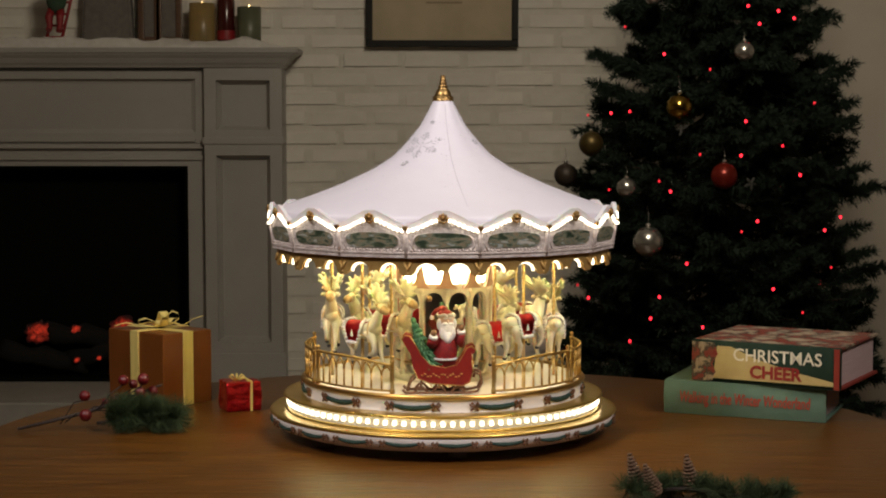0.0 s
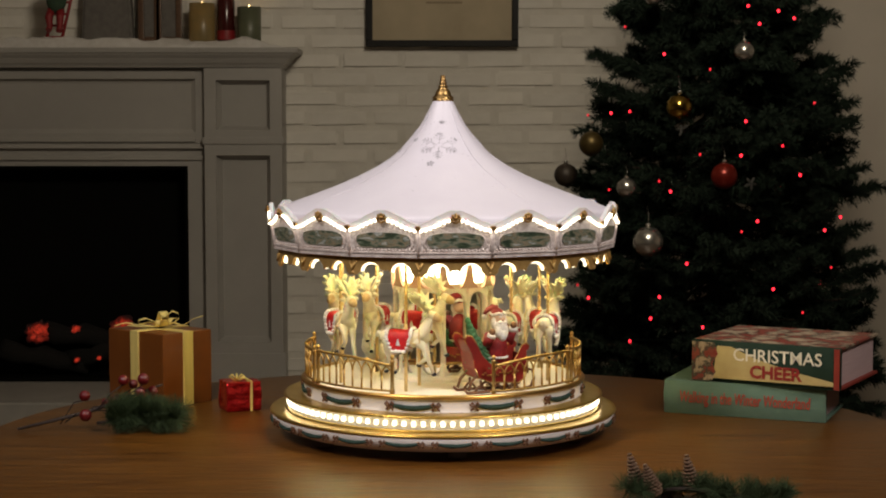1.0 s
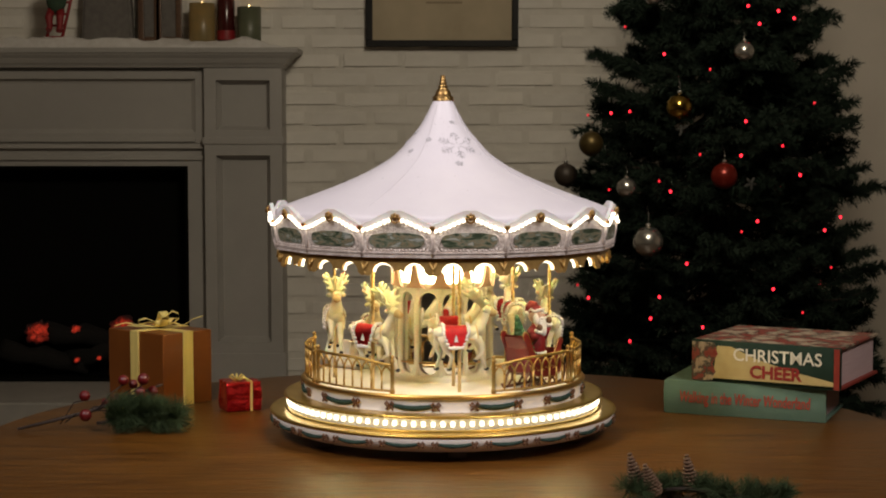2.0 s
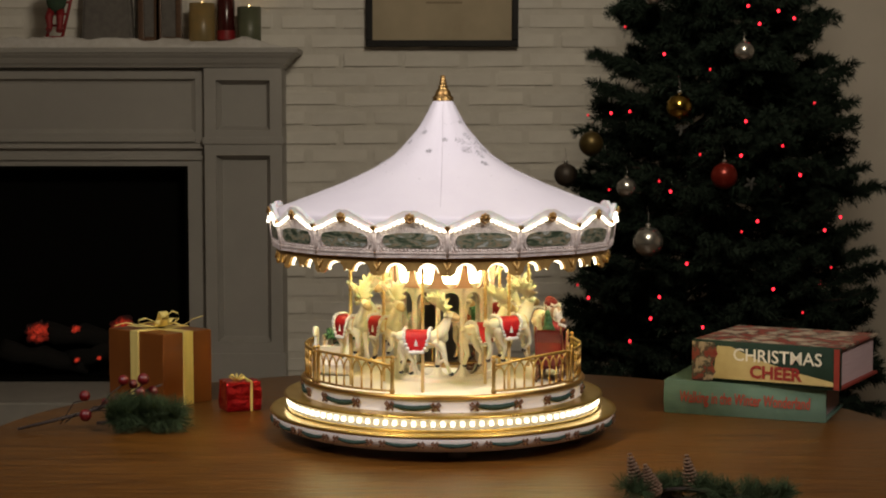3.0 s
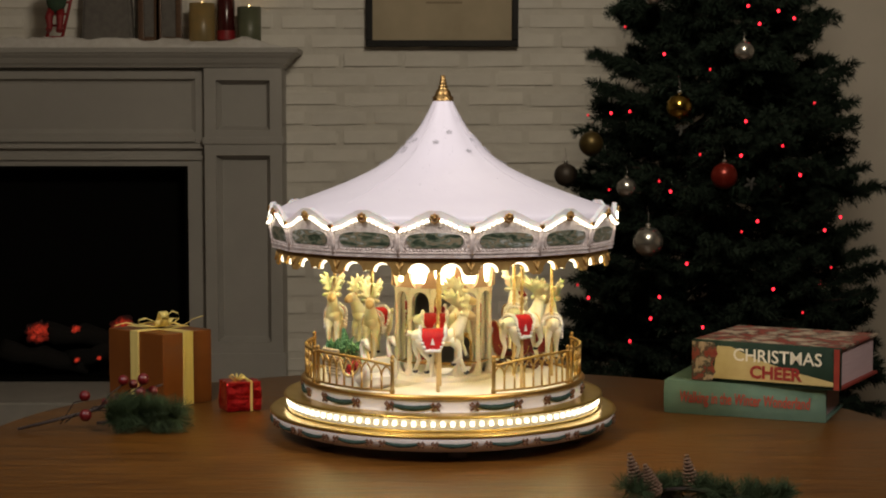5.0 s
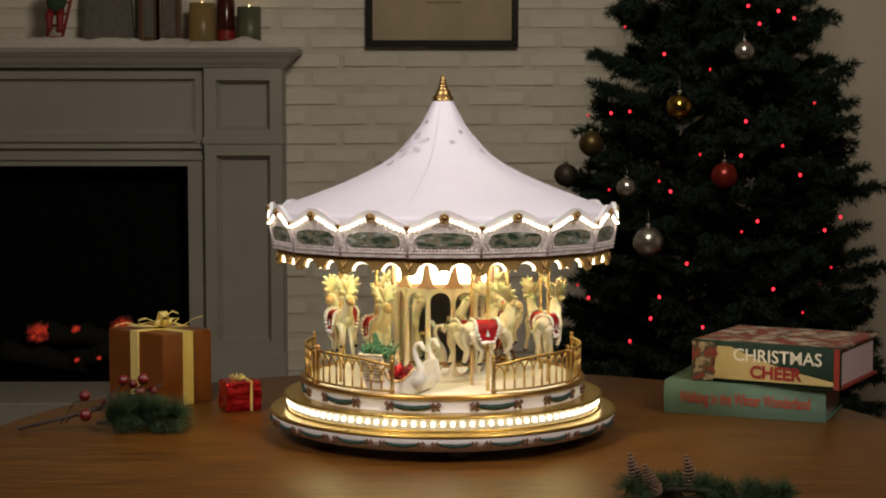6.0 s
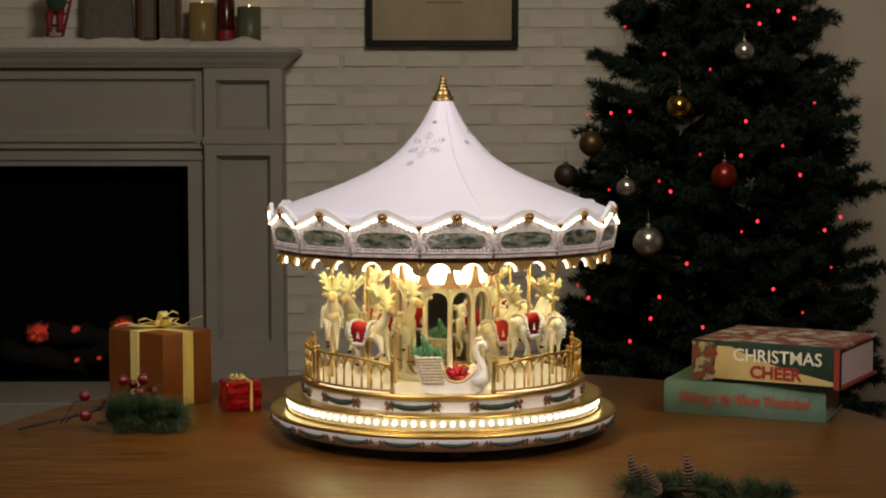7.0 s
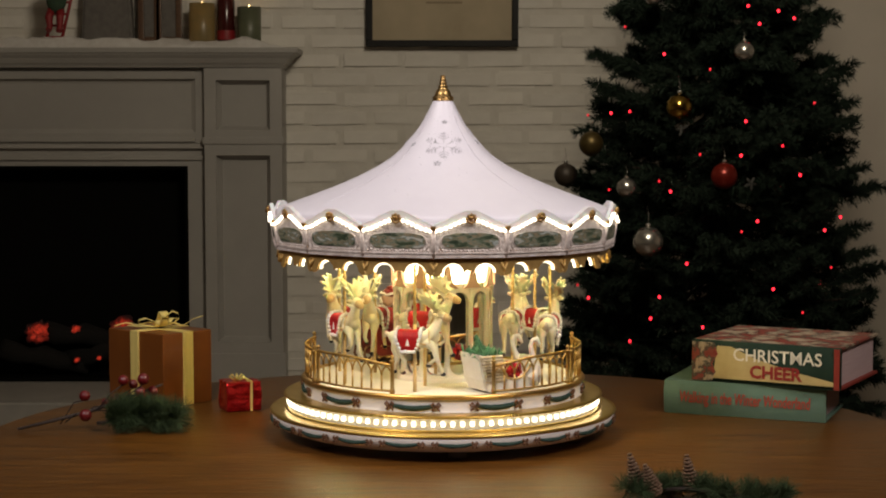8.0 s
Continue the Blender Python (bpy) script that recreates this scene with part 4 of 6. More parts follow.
def reindeer_master():
    """A leaping ivory reindeer, facing x, its pole through the origin, body centre at z = 0."""
    bm = bmesh.new()
    tube(bm, [(-0.0232, 0, 0.0005), (-0.0215, 0, 0.0010), (-0.0175, 0, 0.0012), (-0.010, 0, 0.0000), (-0.001, 0, -0.0008), (0.008, 0, 0.0000), (0.0145, 0, 0.0022), (0.0185, 0, 0.0045), (0.0205, 0, 0.0065)], [0.0026, 0.0056, 0.0074, 0.0072, 0.0070, 0.0078, 0.0080, 0.0064, 0.0032], 16, squash=(0.86, 1.0))
    tube(bm, [(0.0120, 0, 0.001), (0.0168, 0, 0.0075), (0.0198, 0, 0.0130), (0.0220, 0, 0.0180), (0.0232, 0, 0.0208)], [0.0074, 0.0064, 0.0052, 0.0044, 0.0036], 14, squash=(0.80, 1.1))
    tube(bm, [(0.0205, 0, 0.0205), (0.0228, 0, 0.0215), (0.0262, 0, 0.0204), (0.0300, 0, 0.0188), (0.0322, 0, 0.0182)], [0.0030, 0.0045, 0.0042, 0.0031, 0.0020], 10)
    legs = (((-0.0165, 1), (-0.0195, -0.0105), (-0.0165, -0.0190), (-0.0205, -0.0290)), ((-0.0150, -1), (-0.0125, -0.0120), (-0.0075, -0.0185), (-0.0100, -0.0285)),
            ((0.0130, 1), (0.0175, -0.0100), (0.0195, -0.0190), (0.0240, -0.0300)), ((0.0120, -1), (0.0185, -0.0080), (0.0200, -0.0160), (0.0130, -0.0215)))
    for (x, s), k1, k2, k3 in legs:
        y = s * 0.0040
        tube(bm, [(x, y * 0.8, 0.0), ((x + k1[0]) / 2, y * 0.95, k1[1] * 0.5), (k1[0], y, k1[1]), (k2[0], y, k2[1]), (k3[0], y, k3[1])], [0.0056, 0.0046, 0.0029, 0.0019, 0.0016], 9)
    tube(bm, [(-0.0225, 0, 0.003), (-0.0255, 0, 0.0045), (-0.0275, 0, 0.0015)], [0.0022, 0.0026, 0.0010], 8)
    for s in (-1, 1):
        ball(bm, (0.0206, s * 0.0056, 0.0222), 0.0036, u=8, v=6, scale=(0.5, 1.0, 0.6))
    body = part("reindeer", bm, M_DEER, carousel, "ivory resin reindeer on a brass pole", smooth=True)
    for (x, s), k1, k2, k3 in legs:
        bm = bmesh.new()
        ball(bm, (k3[0] + 0.0006, s * 0.0040, k3[1] - 0.0004), 0.0021, u=8, v=6, scale=(1.2, 0.9, 0.9))
        part("hoof", bm, M_DARK, body, "dark hoof")
    bm = bmesh.new()
    tube(bm, [(0.0258, 0, 0.0207), (0.0270, 0, 0.0203), (0.0302, 0, 0.0190), (0.0326, 0, 0.0184)], [0.0038, 0.0042, 0.0034, 0.0024], 10)
    tube(bm, [(0.0205, 0.0038, 0.0236), (0.0225, 0, 0.0256), (0.0205, -0.0038, 0.0236)], 0.0009, 5)
    part("bridle", bm, M_DEERTAN, body, "tan muzzle and bridle", smooth=True)
    # flat palmate antlers that sweep back from the head, each one plate with fingers
    fingers = ((0.0065, 0.0060, 0.0016), (0.0050, 0.0140, 0.0018), (0.0005, 0.0195, 0.0020), (-0.0060, 0.0215, 0.0020), (-0.0120, 0.0205, 0.0019), (-0.0165, 0.0160, 0.0016))
    for s in (-1, 1):
        bm = bmesh.new()
        ring = [(0.0013, 0.0), (0.0010, 0.0035)]
        prev = None
        for fx, fz, fw in fingers:
            d = Vector((fx + 0.0030, 0, fz - 0.0065)).normalized()
            n = Vector((-d.z, 0, d.x)) * fw * 0.85
            if prev is not None:
                m = (prev + Vector((fx, 0, fz))) / 2
                root = Vector((-0.0030, 0, 0.0075)).lerp(m, 0.36)
                ring.append((root.x, root.z))
            tipv = Vector((fx, 0, fz))
            mid = Vector((-0.0030, 0, 0.0075)).lerp(tipv, 0.68)
            for q in (mid - n * 1.0, tipv - n * 0.35, tipv + n * 0.35, mid + n * 1.0):
                ring.append((q.x, q.z))
            prev = tipv
        ring += [(-0.0070, 0.0075), (-0.0030, 0.0040), (-0.0013, 0.0)]
        slab(bm, ring, 0.0026, bevel=0.0006)
        bmesh.ops.triangulate(bm, faces=[f for f in bm.faces if len(f.verts) > 4])
        for v in bm.verts:
            v.co.y += 0.0042 * (v.co.z / 0.02) ** 1.5 + 0.0012 * math.sin(v.co.x * 420)
        a = part("antler", bm, M_ANTLER, body, "pale yellow palmate antler", smooth=True)
        a.matrix_local = pose(0.0205, s * 0.0024, 0.0228, -16 * s, 0, 26 * s) @ Matrix.Diagonal((1, s, 1, 1))
    # saddle cloth: a bent sheet over the back, rounded at its ends, with a fur edge and a tree badge on each side
    na, nl = 20, 8

    def cloth(u, x, k=1.0):
        """u from -1 to 1 goes over the back from one hem to the other."""
        a = u * 2.15
        rr = 0.0083 * k
        y = rr * math.copysign(abs(math.sin(min(abs(a), 1.62))) ** 0.7, a)
        z = rr * math.cos(a) if abs(a) < 1.57 else -(abs(a) - 1.57) * 0.0185
        return (x, y, z + 0.0006)

    def hem(u):
        """Half length of the cloth, shorter towards the rounded hem."""
        return 0.0110 * (1 - 0.45 * max(0.0, abs(u) - 0.62) ** 1.5 / 0.38 ** 1.5)

    bm = bmesh.new()
    rows = []
    for i in range(na + 1):
        u = -1 + 2 * i / na
        rows.append([bm.verts.new(cloth(u, -0.0042 + hem(u) * (-1 + 2 * j / nl))) for j in range(nl + 1)])
    for a, b in zip(rows, rows[1:]):
        for j in range(nl):
            bm.faces.new((a[j], a[j + 1], b[j + 1], b[j])).smooth = True
    bmesh.ops.solidify(bm, geom=bm.faces[:], thickness=-0.0008)
    part("saddle_cloth", bm, M_RED, body, "red saddle cloth")
    bm = bmesh.new()
    rng = random.Random(2)
    pts = []
    for i in range(25):
        u = -1 + 2 * i / 24
        for e in (-1, 1):
            pts.append(cloth(u, -0.0042 + hem(u) * e, 1.08))
    for e in (-1, 1):
        for i in range(1, 9):
            pts.append(cloth(e, -0.0042 + hem(1) * (-1 + 2 * i / 9), 1.08))
    for p in pts:
        ball(bm, Vector(p) + Vector((rng.uniform(-0.0003, 0.0003), 0, rng.uniform(-0.0003, 0.0003))), rng.uniform(0.0014, 0.0019), u=7, v=5)
    part("fur_trim", bm, M_FUR, body, "white fur trim")
    for s in (-1, 1):
        bm = bmesh.new()
        slab(bm, [(-0.0020, -0.0028), (0.0020, -0.0028), (0.0012, -0.001), (0.0015, -0.001), (0.0, 0.0034), (-0.0015, -0.001), (-0.0012, -0.001)], 0.0005)
        part("tree_badge", bm, M_FUR, body).matrix_local = pose(-0.0042, s * 0.0092, -0.0020)
    bm = bmesh.new()
    for i in range(34):
        a = 2 * math.pi * i / 34
        ball(bm, (0.0150 - 0.0012 * math.cos(a), 0.0078 * math.sin(a), 0.0012 + 0.0086 * math.cos(a)), 0.0009, u=6, v=4)
    for s in (-1, 1):
        for i in range(9):
            ball(bm, (0.006 + 0.0011 * i, s * 0.0076, -0.0022 - 0.0008 * math.sin(i / 8 * math.pi)), 0.0008, u=6, v=4)
            ball(bm, (-0.0150 - 0.0008 * i, s * (0.0070 - 0.00035 * i), -0.0018 + 0.0002 * i), 0.0008, u=6, v=4)
    part("harness", bm, M_DEERGOLD, body, "gilded beaded harness")
    return body


def sleigh():
    side = [(-0.0325, 0.0440), (-0.0345, 0.0475), (-0.0320, 0.0510), (-0.0275, 0.0500), (-0.0235, 0.0440), (-0.0180, 0.0330), (-0.0100, 0.0250), (0.0030, 0.0225), (0.0130, 0.0250), (0.0180, 0.0330), (0.0215, 0.0400), (0.0260, 0.0415),
            (0.0290, 0.0385), (0.0275, 0.0350), (0.0250, 0.0365), (0.0260, 0.0300), (0.0270, 0.0200), (0.0240, 0.0110), (0.0180, 0.0075), (-0.0100, 0.0095), (-0.0210, 0.0140), (-0.0245, 0.0220), (-0.0270, 0.0360)]
    bm = bmesh.new()
    W = 0.0115
    for s in (-1, 1):
        slab(bm, side, 0.0022, pose(0, s * W, 0), bevel=0.0005)
    low = [(0.0260, 0.0300), (0.0270, 0.0200), (0.0240, 0.0110), (0.0180, 0.0075), (-0.0100, 0.0095), (-0.0210, 0.0140), (-0.0245, 0.0220), (-0.0270, 0.0360), (-0.0315, 0.0460)]
    for (x0, z0), (x1, z1) in zip(low, low[1:]):
        v = [bm.verts.new(c) for c in ((x0, -W, z0), (x1, -W, z1), (x1, W, z1), (x0, W, z0))]
        f = bm.faces.new(v)
        w = [bm.verts.new(c) for c in ((x0 * 0.95, -W, z0 + 0.0018), (x0 * 0.95, W, z0 + 0.0018), (x1 * 0.95, W, z1 + 0.0018), (x1 * 0.95, -W, z1 + 0.0018))]
        bm.faces.new(w)
    body = part("sleigh", bm, M_SLEIGH, carousel, "dark red sleigh with gilded runners")
    bm = bmesh.new()
    for s in (-1, 1):
        y = s * W * 1.04
        tube(bm, [(x, y, z + 0.0004) for x, z in side[0:13]], 0.0006, 6)
        tube(bm, [(x, s * (W + 0.0014), z) for x, z in side[15:22]], 0.0006, 5)
        for i in range(15):
            u = i / 14
            ball(bm, (-0.017 + 0.034 * u, s * (W + 0.0014), 0.0165 + 0.0014 * math.sin(i * 1.9)), 0.0009, u=6, v=4, scale=(1.5, 0.5, 0.8))
    part("gilt_edge", bm, M_BRASS, body, "fine gilded edge and leaf ornament")
    for s in (-1, 1):
        bm = bmesh.new()
        y = s * W * 0.92
        tube(bm, [(-0.034, y, 0.0040), (-0.0310, y, 0.0012), (-0.022, y, 0.0011), (0.022, y, 0.0011), (0.031, y, 0.0030), (0.0345, y, 0.010), (0.0330, y, 0.0175), (0.0285, y, 0.0185), (0.0275, y, 0.0150)], 0.0013, 7)
        for x in (-0.018, -0.002, 0.014):
            tube(bm, [(x - 0.006, y, 0.0015), (x - 0.002, y, 0.0060), (x + 0.002, y, 0.0060), (x + 0.006, y, 0.0015)], 0.0011, 6)
            tube(bm, [(x, y, 0.0055), (x, y, 0.0115)], 0.0012, 6)
        tube(bm, [(-0.030, y, 0.0030), (-0.0270, y, 0.0110), (-0.0225, y, 0.0150)], 0.0013, 6)
        part("runner", bm, M_BOW, body, "bronze sleigh runner")
    # the seated figure, one plain shape
    bm = bmesh.new()
    ball(bm, (0.003, 0, 0.0330), 0.0118, 0, u=18, v=14, scale=(0.90, 0.82, 1.50))
    ball(bm, (0.0035, -0.0010, 0.0585), 0.0072, 1, u=16, v=12, scale=(1.0, 1.0, 1.05))
    for x, y, z, r, sx, sz in ((0.0035, -0.0052, 0.0520, 0.0066, 1.0, 1.15), (0.0005, -0.0062, 0.0490, 0.0046, 1.0, 1.3), (0.0062, -0.0064, 0.0486, 0.0048, 1.0, 1.4), (0.0036, -0.0076, 0.0455, 0.0046, 1.0, 1.2), (-0.0024, -0.0030, 0.0555, 0.0036, 0.9, 1.4), (0.0096, -0.0030, 0.0555, 0.0036, 0.9, 1.4), (0.0012, -0.0078, 0.0560, 0.0022, 1.5, 0.6), (0.0058, -0.0078, 0.0560, 0.0022, 1.5, 0.6), (0.0015, -0.0074, 0.0606, 0.0013, 1.6, 0.6), (0.0056, -0.0074, 0.0606, 0.0013, 1.6, 0.6)):
        ball(bm, (x, y, z), r, 2, u=12, v=9, scale=(sx, 0.7, sz))
    ball(bm, (0.0035, -0.0084, 0.0582), 0.0012, 1, u=8, v=6)
    ball(bm, (0.0030, 0.0006, 0.0632), 0.0068, 0, u=14, v=8, scale=(1, 1, 0.70))
    tube(bm, [(0.0030, 0.001, 0.0650), (0.0000, 0.003, 0.0672), (-0.005, 0.004, 0.0655), (-0.008, 0.004, 0.0625)], [0.0052, 0.0036, 0.0022, 0.0014], 10)
    ball(bm, (-0.0082, 0.004, 0.0606), 0.0022, 2, u=8, v=6)
    tube(bm, [on(0.0070, 360 * i / 14, 0.0009 * math.sin(i * 2.1)) + Vector((0.0035, -0.0004, 0.0628)) for i in range(15)], 0.0014, 6, 2)
    for s, up in ((-1, 0.0), (1, 0.004)):
        tube(bm, [(0.003 + s * 0.0085, -0.001, 0.0455), (0.003 + s * 0.0135, -0.004, 0.0400), (0.003 + s * 0.0128, -0.008, 0.0450 + up)], [0.0050, 0.0046, 0.0036], 10)
        tube(bm, [(0.003 + s * 0.0130, -0.0076, 0.0445 + up), (0.003 + s * 0.0126, -0.0084, 0.0470 + up)], 0.0040, 10, 2)
        ball(bm, (0.003 + s * 0.0126, -0.0090, 0.0492 + up), 0.0030, 3, u=8, v=6)
    for k in range(26):
        a = 360 * k / 26
        ball(bm, on(0.0098, a, 0.0270) + Vector((0.003, 0, 0)), 0.0012, 2, u=6, v=4)
    ball(bm, (0.0150, 0.0020, 0.0460), 0.0075, 3, u=12, v=9, scale=(0.8, 0.8, 1.2))
    fig = part("seated_figure", bm, [M_COAT, M_SKIN, M_FUR, M_BOW], body, "red-coated white-bearded figure seated in the sleigh")
    for v in fig.data.vertices:
        v.co = Vector((v.co.x * 0.98, v.co.y * 1.0, 0.02 + (v.co.z - 0.02) * 1.06))
    fig.matrix_local = pose(0, 0, 0.0022, 0, 0, 14)
    # a small fir behind the figure
    bm = bmesh.new()
    rng = random.Random(5)
    for k in range(11):
        z = k * 0.0040
        r = 0.0130 * (1 - k / 11.5)
        for i in range(13):
            a = 360 * i / 13 + 17 * k + rng.uniform(-6, 6)
            tube(bm, [Vector((0, 0, z + 0.004)), on(r * 0.6, a, z + 0.001), on(r * rng.uniform(0.8, 1.2), a, z - 0.0018)], [0.0016, 0.0018, 0.0005], 5)
    fir = part("small_fir", bm, M_PINE, body, "small green fir in the sleigh")
    fir.matrix_local = pose(-0.0120, 0.001, 0.0230, 0, -18, 0)
    bm = bmesh.new()
    for k in range(26):
        z = rng.uniform(0.004, 0.040)
        ball(bm, on(0.0125 * (1 - z / 0.046), rng.uniform(0, 360), z), rng.uniform(0.0007, 0.0011), k % 2, u=6, v=4)
    part("fir_bead", bm, [M_DEERGOLD, M_RED], body, "gold and red beads on the small fir").matrix_local = fir.matrix_local.copy()
    return body


def swan_boat():
    bm = bmesh.new()
    hull = [(-0.0310, 0.0345), (-0.0270, 0.0120), (-0.0230, 0.0020), (-0.0160, 0.0), (0.0220, 0.0), (0.0290, 0.0040), (0.0310, 0.0110), (0.0270, 0.0190), (0.0225, 0.0230), (0.0180, 0.0170), (0.0120, 0.0120), (0.0050, 0.0105), (-0.0020, 0.0125), (-0.0060, 0.0200), (-0.0080, 0.0285), (-0.0160, 0.0305)]
    W = 0.0150
    for s in (-1, 1):
        slab(bm, hull, 0.0030, pose(0, s * W, 0), bevel=0.0009)
    for (x0, z0), (x1, z1) in zip(hull[:8], hull[1:8]):
        v = [bm.verts.new(c) for c in ((x0, -W, z0), (x0, W, z0), (x1, W, z1), (x1, -W, z1))]
        bm.faces.new(v)
    bmesh.ops.recalc_face_normals(bm, faces=bm.faces)
    body = part("swan_boat", bm, M_SWAN, carousel, "white swan carriage filled with greenery")
    for s in (-1, 1):
        bm = bmesh.new()
        y = s * W
        tube(bm, [(0.0235, y, 0.008), (0.0295, y, 0.0150), (0.0290, y, 0.0230), (0.0245, y, 0.0310), (0.0225, y, 0.0390), (0.0245, y, 0.0440), (0.0285, y, 0.0445), (0.0305, y, 0.0405), (0.0330, y, 0.0375)], [0.0070, 0.0054, 0.0034, 0.0024, 0.0020, 0.0020, 0.0025, 0.0022, 0.0009], 10)
        part("swan_neck", bm, M_SWAN, body, "curved white swan neck")
        bm = bmesh.new()
        for k in range(9):
            z = 0.0110 + 0.0026 * k
            x0 = -0.0235 - 0.0075 * k / 9
            x1 = -0.006 - 0.002 * (k / 9)
            tube(bm, [(x0 + (x1 - x0) * i / 12, s * (W + 0.0018 + 0.0007 * (1 if (i + k) % 2 else -1)), z) for i in range(13)], 0.0016, 6)
        part("wicker_side", bm, M_WICKER, body, "pale wicker side")
        bm = bmesh.new()
        tube(bm, [(x, s * (W + 0.0012), z) for x, z in hull[8:15]], 0.0012, 6)
        part("gilt_edge", bm, M_DEERGOLD, body)
    bm = bmesh.new()
    rng = random.Random(9)
    for _ in range(150):
        p = Vector((rng.uniform(-0.030, -0.008), rng.uniform(-0.015, 0.013), 0.0300))
        q = p + Vector((rng.uniform(-0.006, 0.006), rng.uniform(-0.006, 0.006), rng.uniform(-0.001, 0.011)))
        tube(bm, [p, (p + q) / 2 + Vector((0, 0, 0.002)), q], [0.0008, 0.0012, 0.0003], 5)
    part("greenery", bm, M_PINE, body, "green sprigs heaped in the back")
    bm = bmesh.new()
    for k in range(8):
        z = k * 0.0030
        r = 0.0095 * (1 - k / 8.5)
        for i in range(11):
            a = 360 * i / 11 + 23 * k + rng.uniform(-8, 8)
            tube(bm, [Vector((0, 0, z + 0.003)), on(r * 0.6, a, z + 0.0008), on(r * rng.uniform(0.8, 1.2), a, z - 0.0015)], [0.0012, 0.0014, 0.0004], 5)
    part("small_fir", bm, M_PINE, body, "small green fir in the back").matrix_local = pose(-0.0170, 0.001, 0.0260, 0, -16, 0)
    bm = bmesh.new()
    slab(bm, [(-W, 0.003), (W, 0.003), (W * 1.02, 0.018), (W * 1.06, 0.0270), (W * 0.5, 0.0290), (-W * 0.5, 0.0290), (-W * 1.06, 0.0270), (-W * 1.02, 0.018)], 0.0024, bevel=0.0007)
    part("breast_panel", bm, M_SWAN, body, "white breast panel").matrix_local = pose(0.0255, 0, 0, 0, 0, 90) @ pose(0, 0, 0, 8, 0, 0)
    bm = bmesh.new()
    for k in range(46):
        p = Vector((rng.uniform(-0.004, 0.014), rng.uniform(-0.013, -0.003), rng.uniform(0.010, 0.022)))
        ball(bm, p, rng.uniform(0.0026, 0.0044), k % 2, u=7, v=5, scale=(1.3, 0.35, 0.7), rot=pose(0, 0, 0, rng.uniform(-60, 60), rng.uniform(0, 180), rng.uniform(0, 180)))
    part("blossom_heap", bm, [M_RED, M_COAT], body, "heap of red blossoms")
    bm = bmesh.new()
    box(bm, -0.024, 0.026, -W, W, 0.0045, 0.0065)
    part("boat_floor", bm, M_SWAN, body)
    return body


carousel_base()
garland("drum_bow", 0.1294, 0.0448, 8.6, 0.0088, -11.7, 11, 0)
garland("skirt_bow", 0.1586, 0.0172, 5.6, 0.0064, 3.6, 22, -10)
for d0, d1, even in ((20, 61, False), (65, 106, True)):
    fence(d0, d1, even)
    fence(-d0, -d1, even)
turntable()
roof()
deer = reindeer_master()
for s, r in STATIONS:
    one = copy_thing(deer, Matrix.Identity(4)) if riders else deer
    riders.append((one, s, r))
santa_sleigh = sleigh()
swan = swan_boat()


def turned(t):
    """Degrees the carousel has gone round by a time."""
    return float(np.interp(t, *zip(*ROUND)))


def motions():
    """The canopy, deck and riders go round; the reindeer rise and sink as they go."""
    times = [0.25 * i for i in range(33)]
    for ob in turning:
        walk(ob, [(t, pose(0, 0, 0, 0, 0, turned(t))) for t in times])
    for ob, deg, r in riders:
        rows = []
        for t in times:
            w = deg + turned(t)
            lift = 0.0053 * math.cos(3 * radians(w - 343))
            z = 0.1038 - lift if r > 0.09 else 0.1052 + 1.08 * lift
            rows.append((t, pose(0, 0, 0, 0, 0, w) @ pose(0, -r, z)))
        walk(ob, rows)
    walk(santa_sleigh, [(t, pose(0, 0, 0, 0, 0, -0.5 + turned(t)) @ pose(0, -0.102, 0.0528)) for t in times])
    walk(swan, [(t, pose(0, 0, 0, 0, 0, 179.0 + turned(t)) @ pose(0, -0.100, 0.0528)) for t in times])


# ------------------------------------------------------------------ things on the table
M_GIFT = material("copper_gift_paper", (0.23, 0.070, 0.010), 0.42, 0.3, second=(0.18, 0.052, 0.008), scale=14, bump=0.08, bump_scale=120, coat=0.08)
M_RIBBON = material("gold_ribbon", (0.84, 0.68, 0.22), 0.45, 0.2, second=(0.74, 0.57, 0.16), scale=120, stretch=(1, 1, 0.1), bump=0.15, bump_scale=700)
M_FOIL = material("crumpled_red_foil", (0.50, 0.016, 0.020), 0.22, 0.75, second=(0.40, 0.010, 0.014), scale=60, bump=1.0, bump_scale=130)
M_NEEDLE = material("dark_pine_needle", (0.030, 0.050, 0.018), 0.8, second=(0.055, 0.080, 0.034), scale=40, spec=0.2)
M_TREE = material("dark_fir_needle", (0.009, 0.017, 0.011), 0.9, second=(0.024, 0.037, 0.026), scale=6, spec=0.12)
M_BARK = material("brown_bark", (0.022, 0.014, 0.010), 0.85, second=(0.045, 0.028, 0.018), scale=60, bump=0.7, bump_scale=200)
M_BERRY = material("glossy_red_berry", (0.13, 0.005, 0.006), 0.38, second=(0.09, 0.003, 0.005), scale=80, coat=0.15)
M_CONE = material("frosted_pine_cone", (0.085, 0.042, 0.020), 0.8, second=(0.20, 0.12, 0.07), scale=140, mix=0.6)
M_TEAL = material("teal_book_cloth", (0.098, 0.158, 0.108), 0.75, second=(0.118, 0.182, 0.126), scale=40, bump=0.2, bump_scale=900, spec=0.2)
M_DKGREEN = material("dark_green_print", (0.012, 0.026, 0.015), 0.7, second=(0.02, 0.038, 0.023), scale=30, spec=0.15)
M_CREAMPRINT = material("cream_print", (0.48, 0.37, 0.15), 0.5, second=(0.40, 0.29, 0.11), scale=50, spec=0.2)
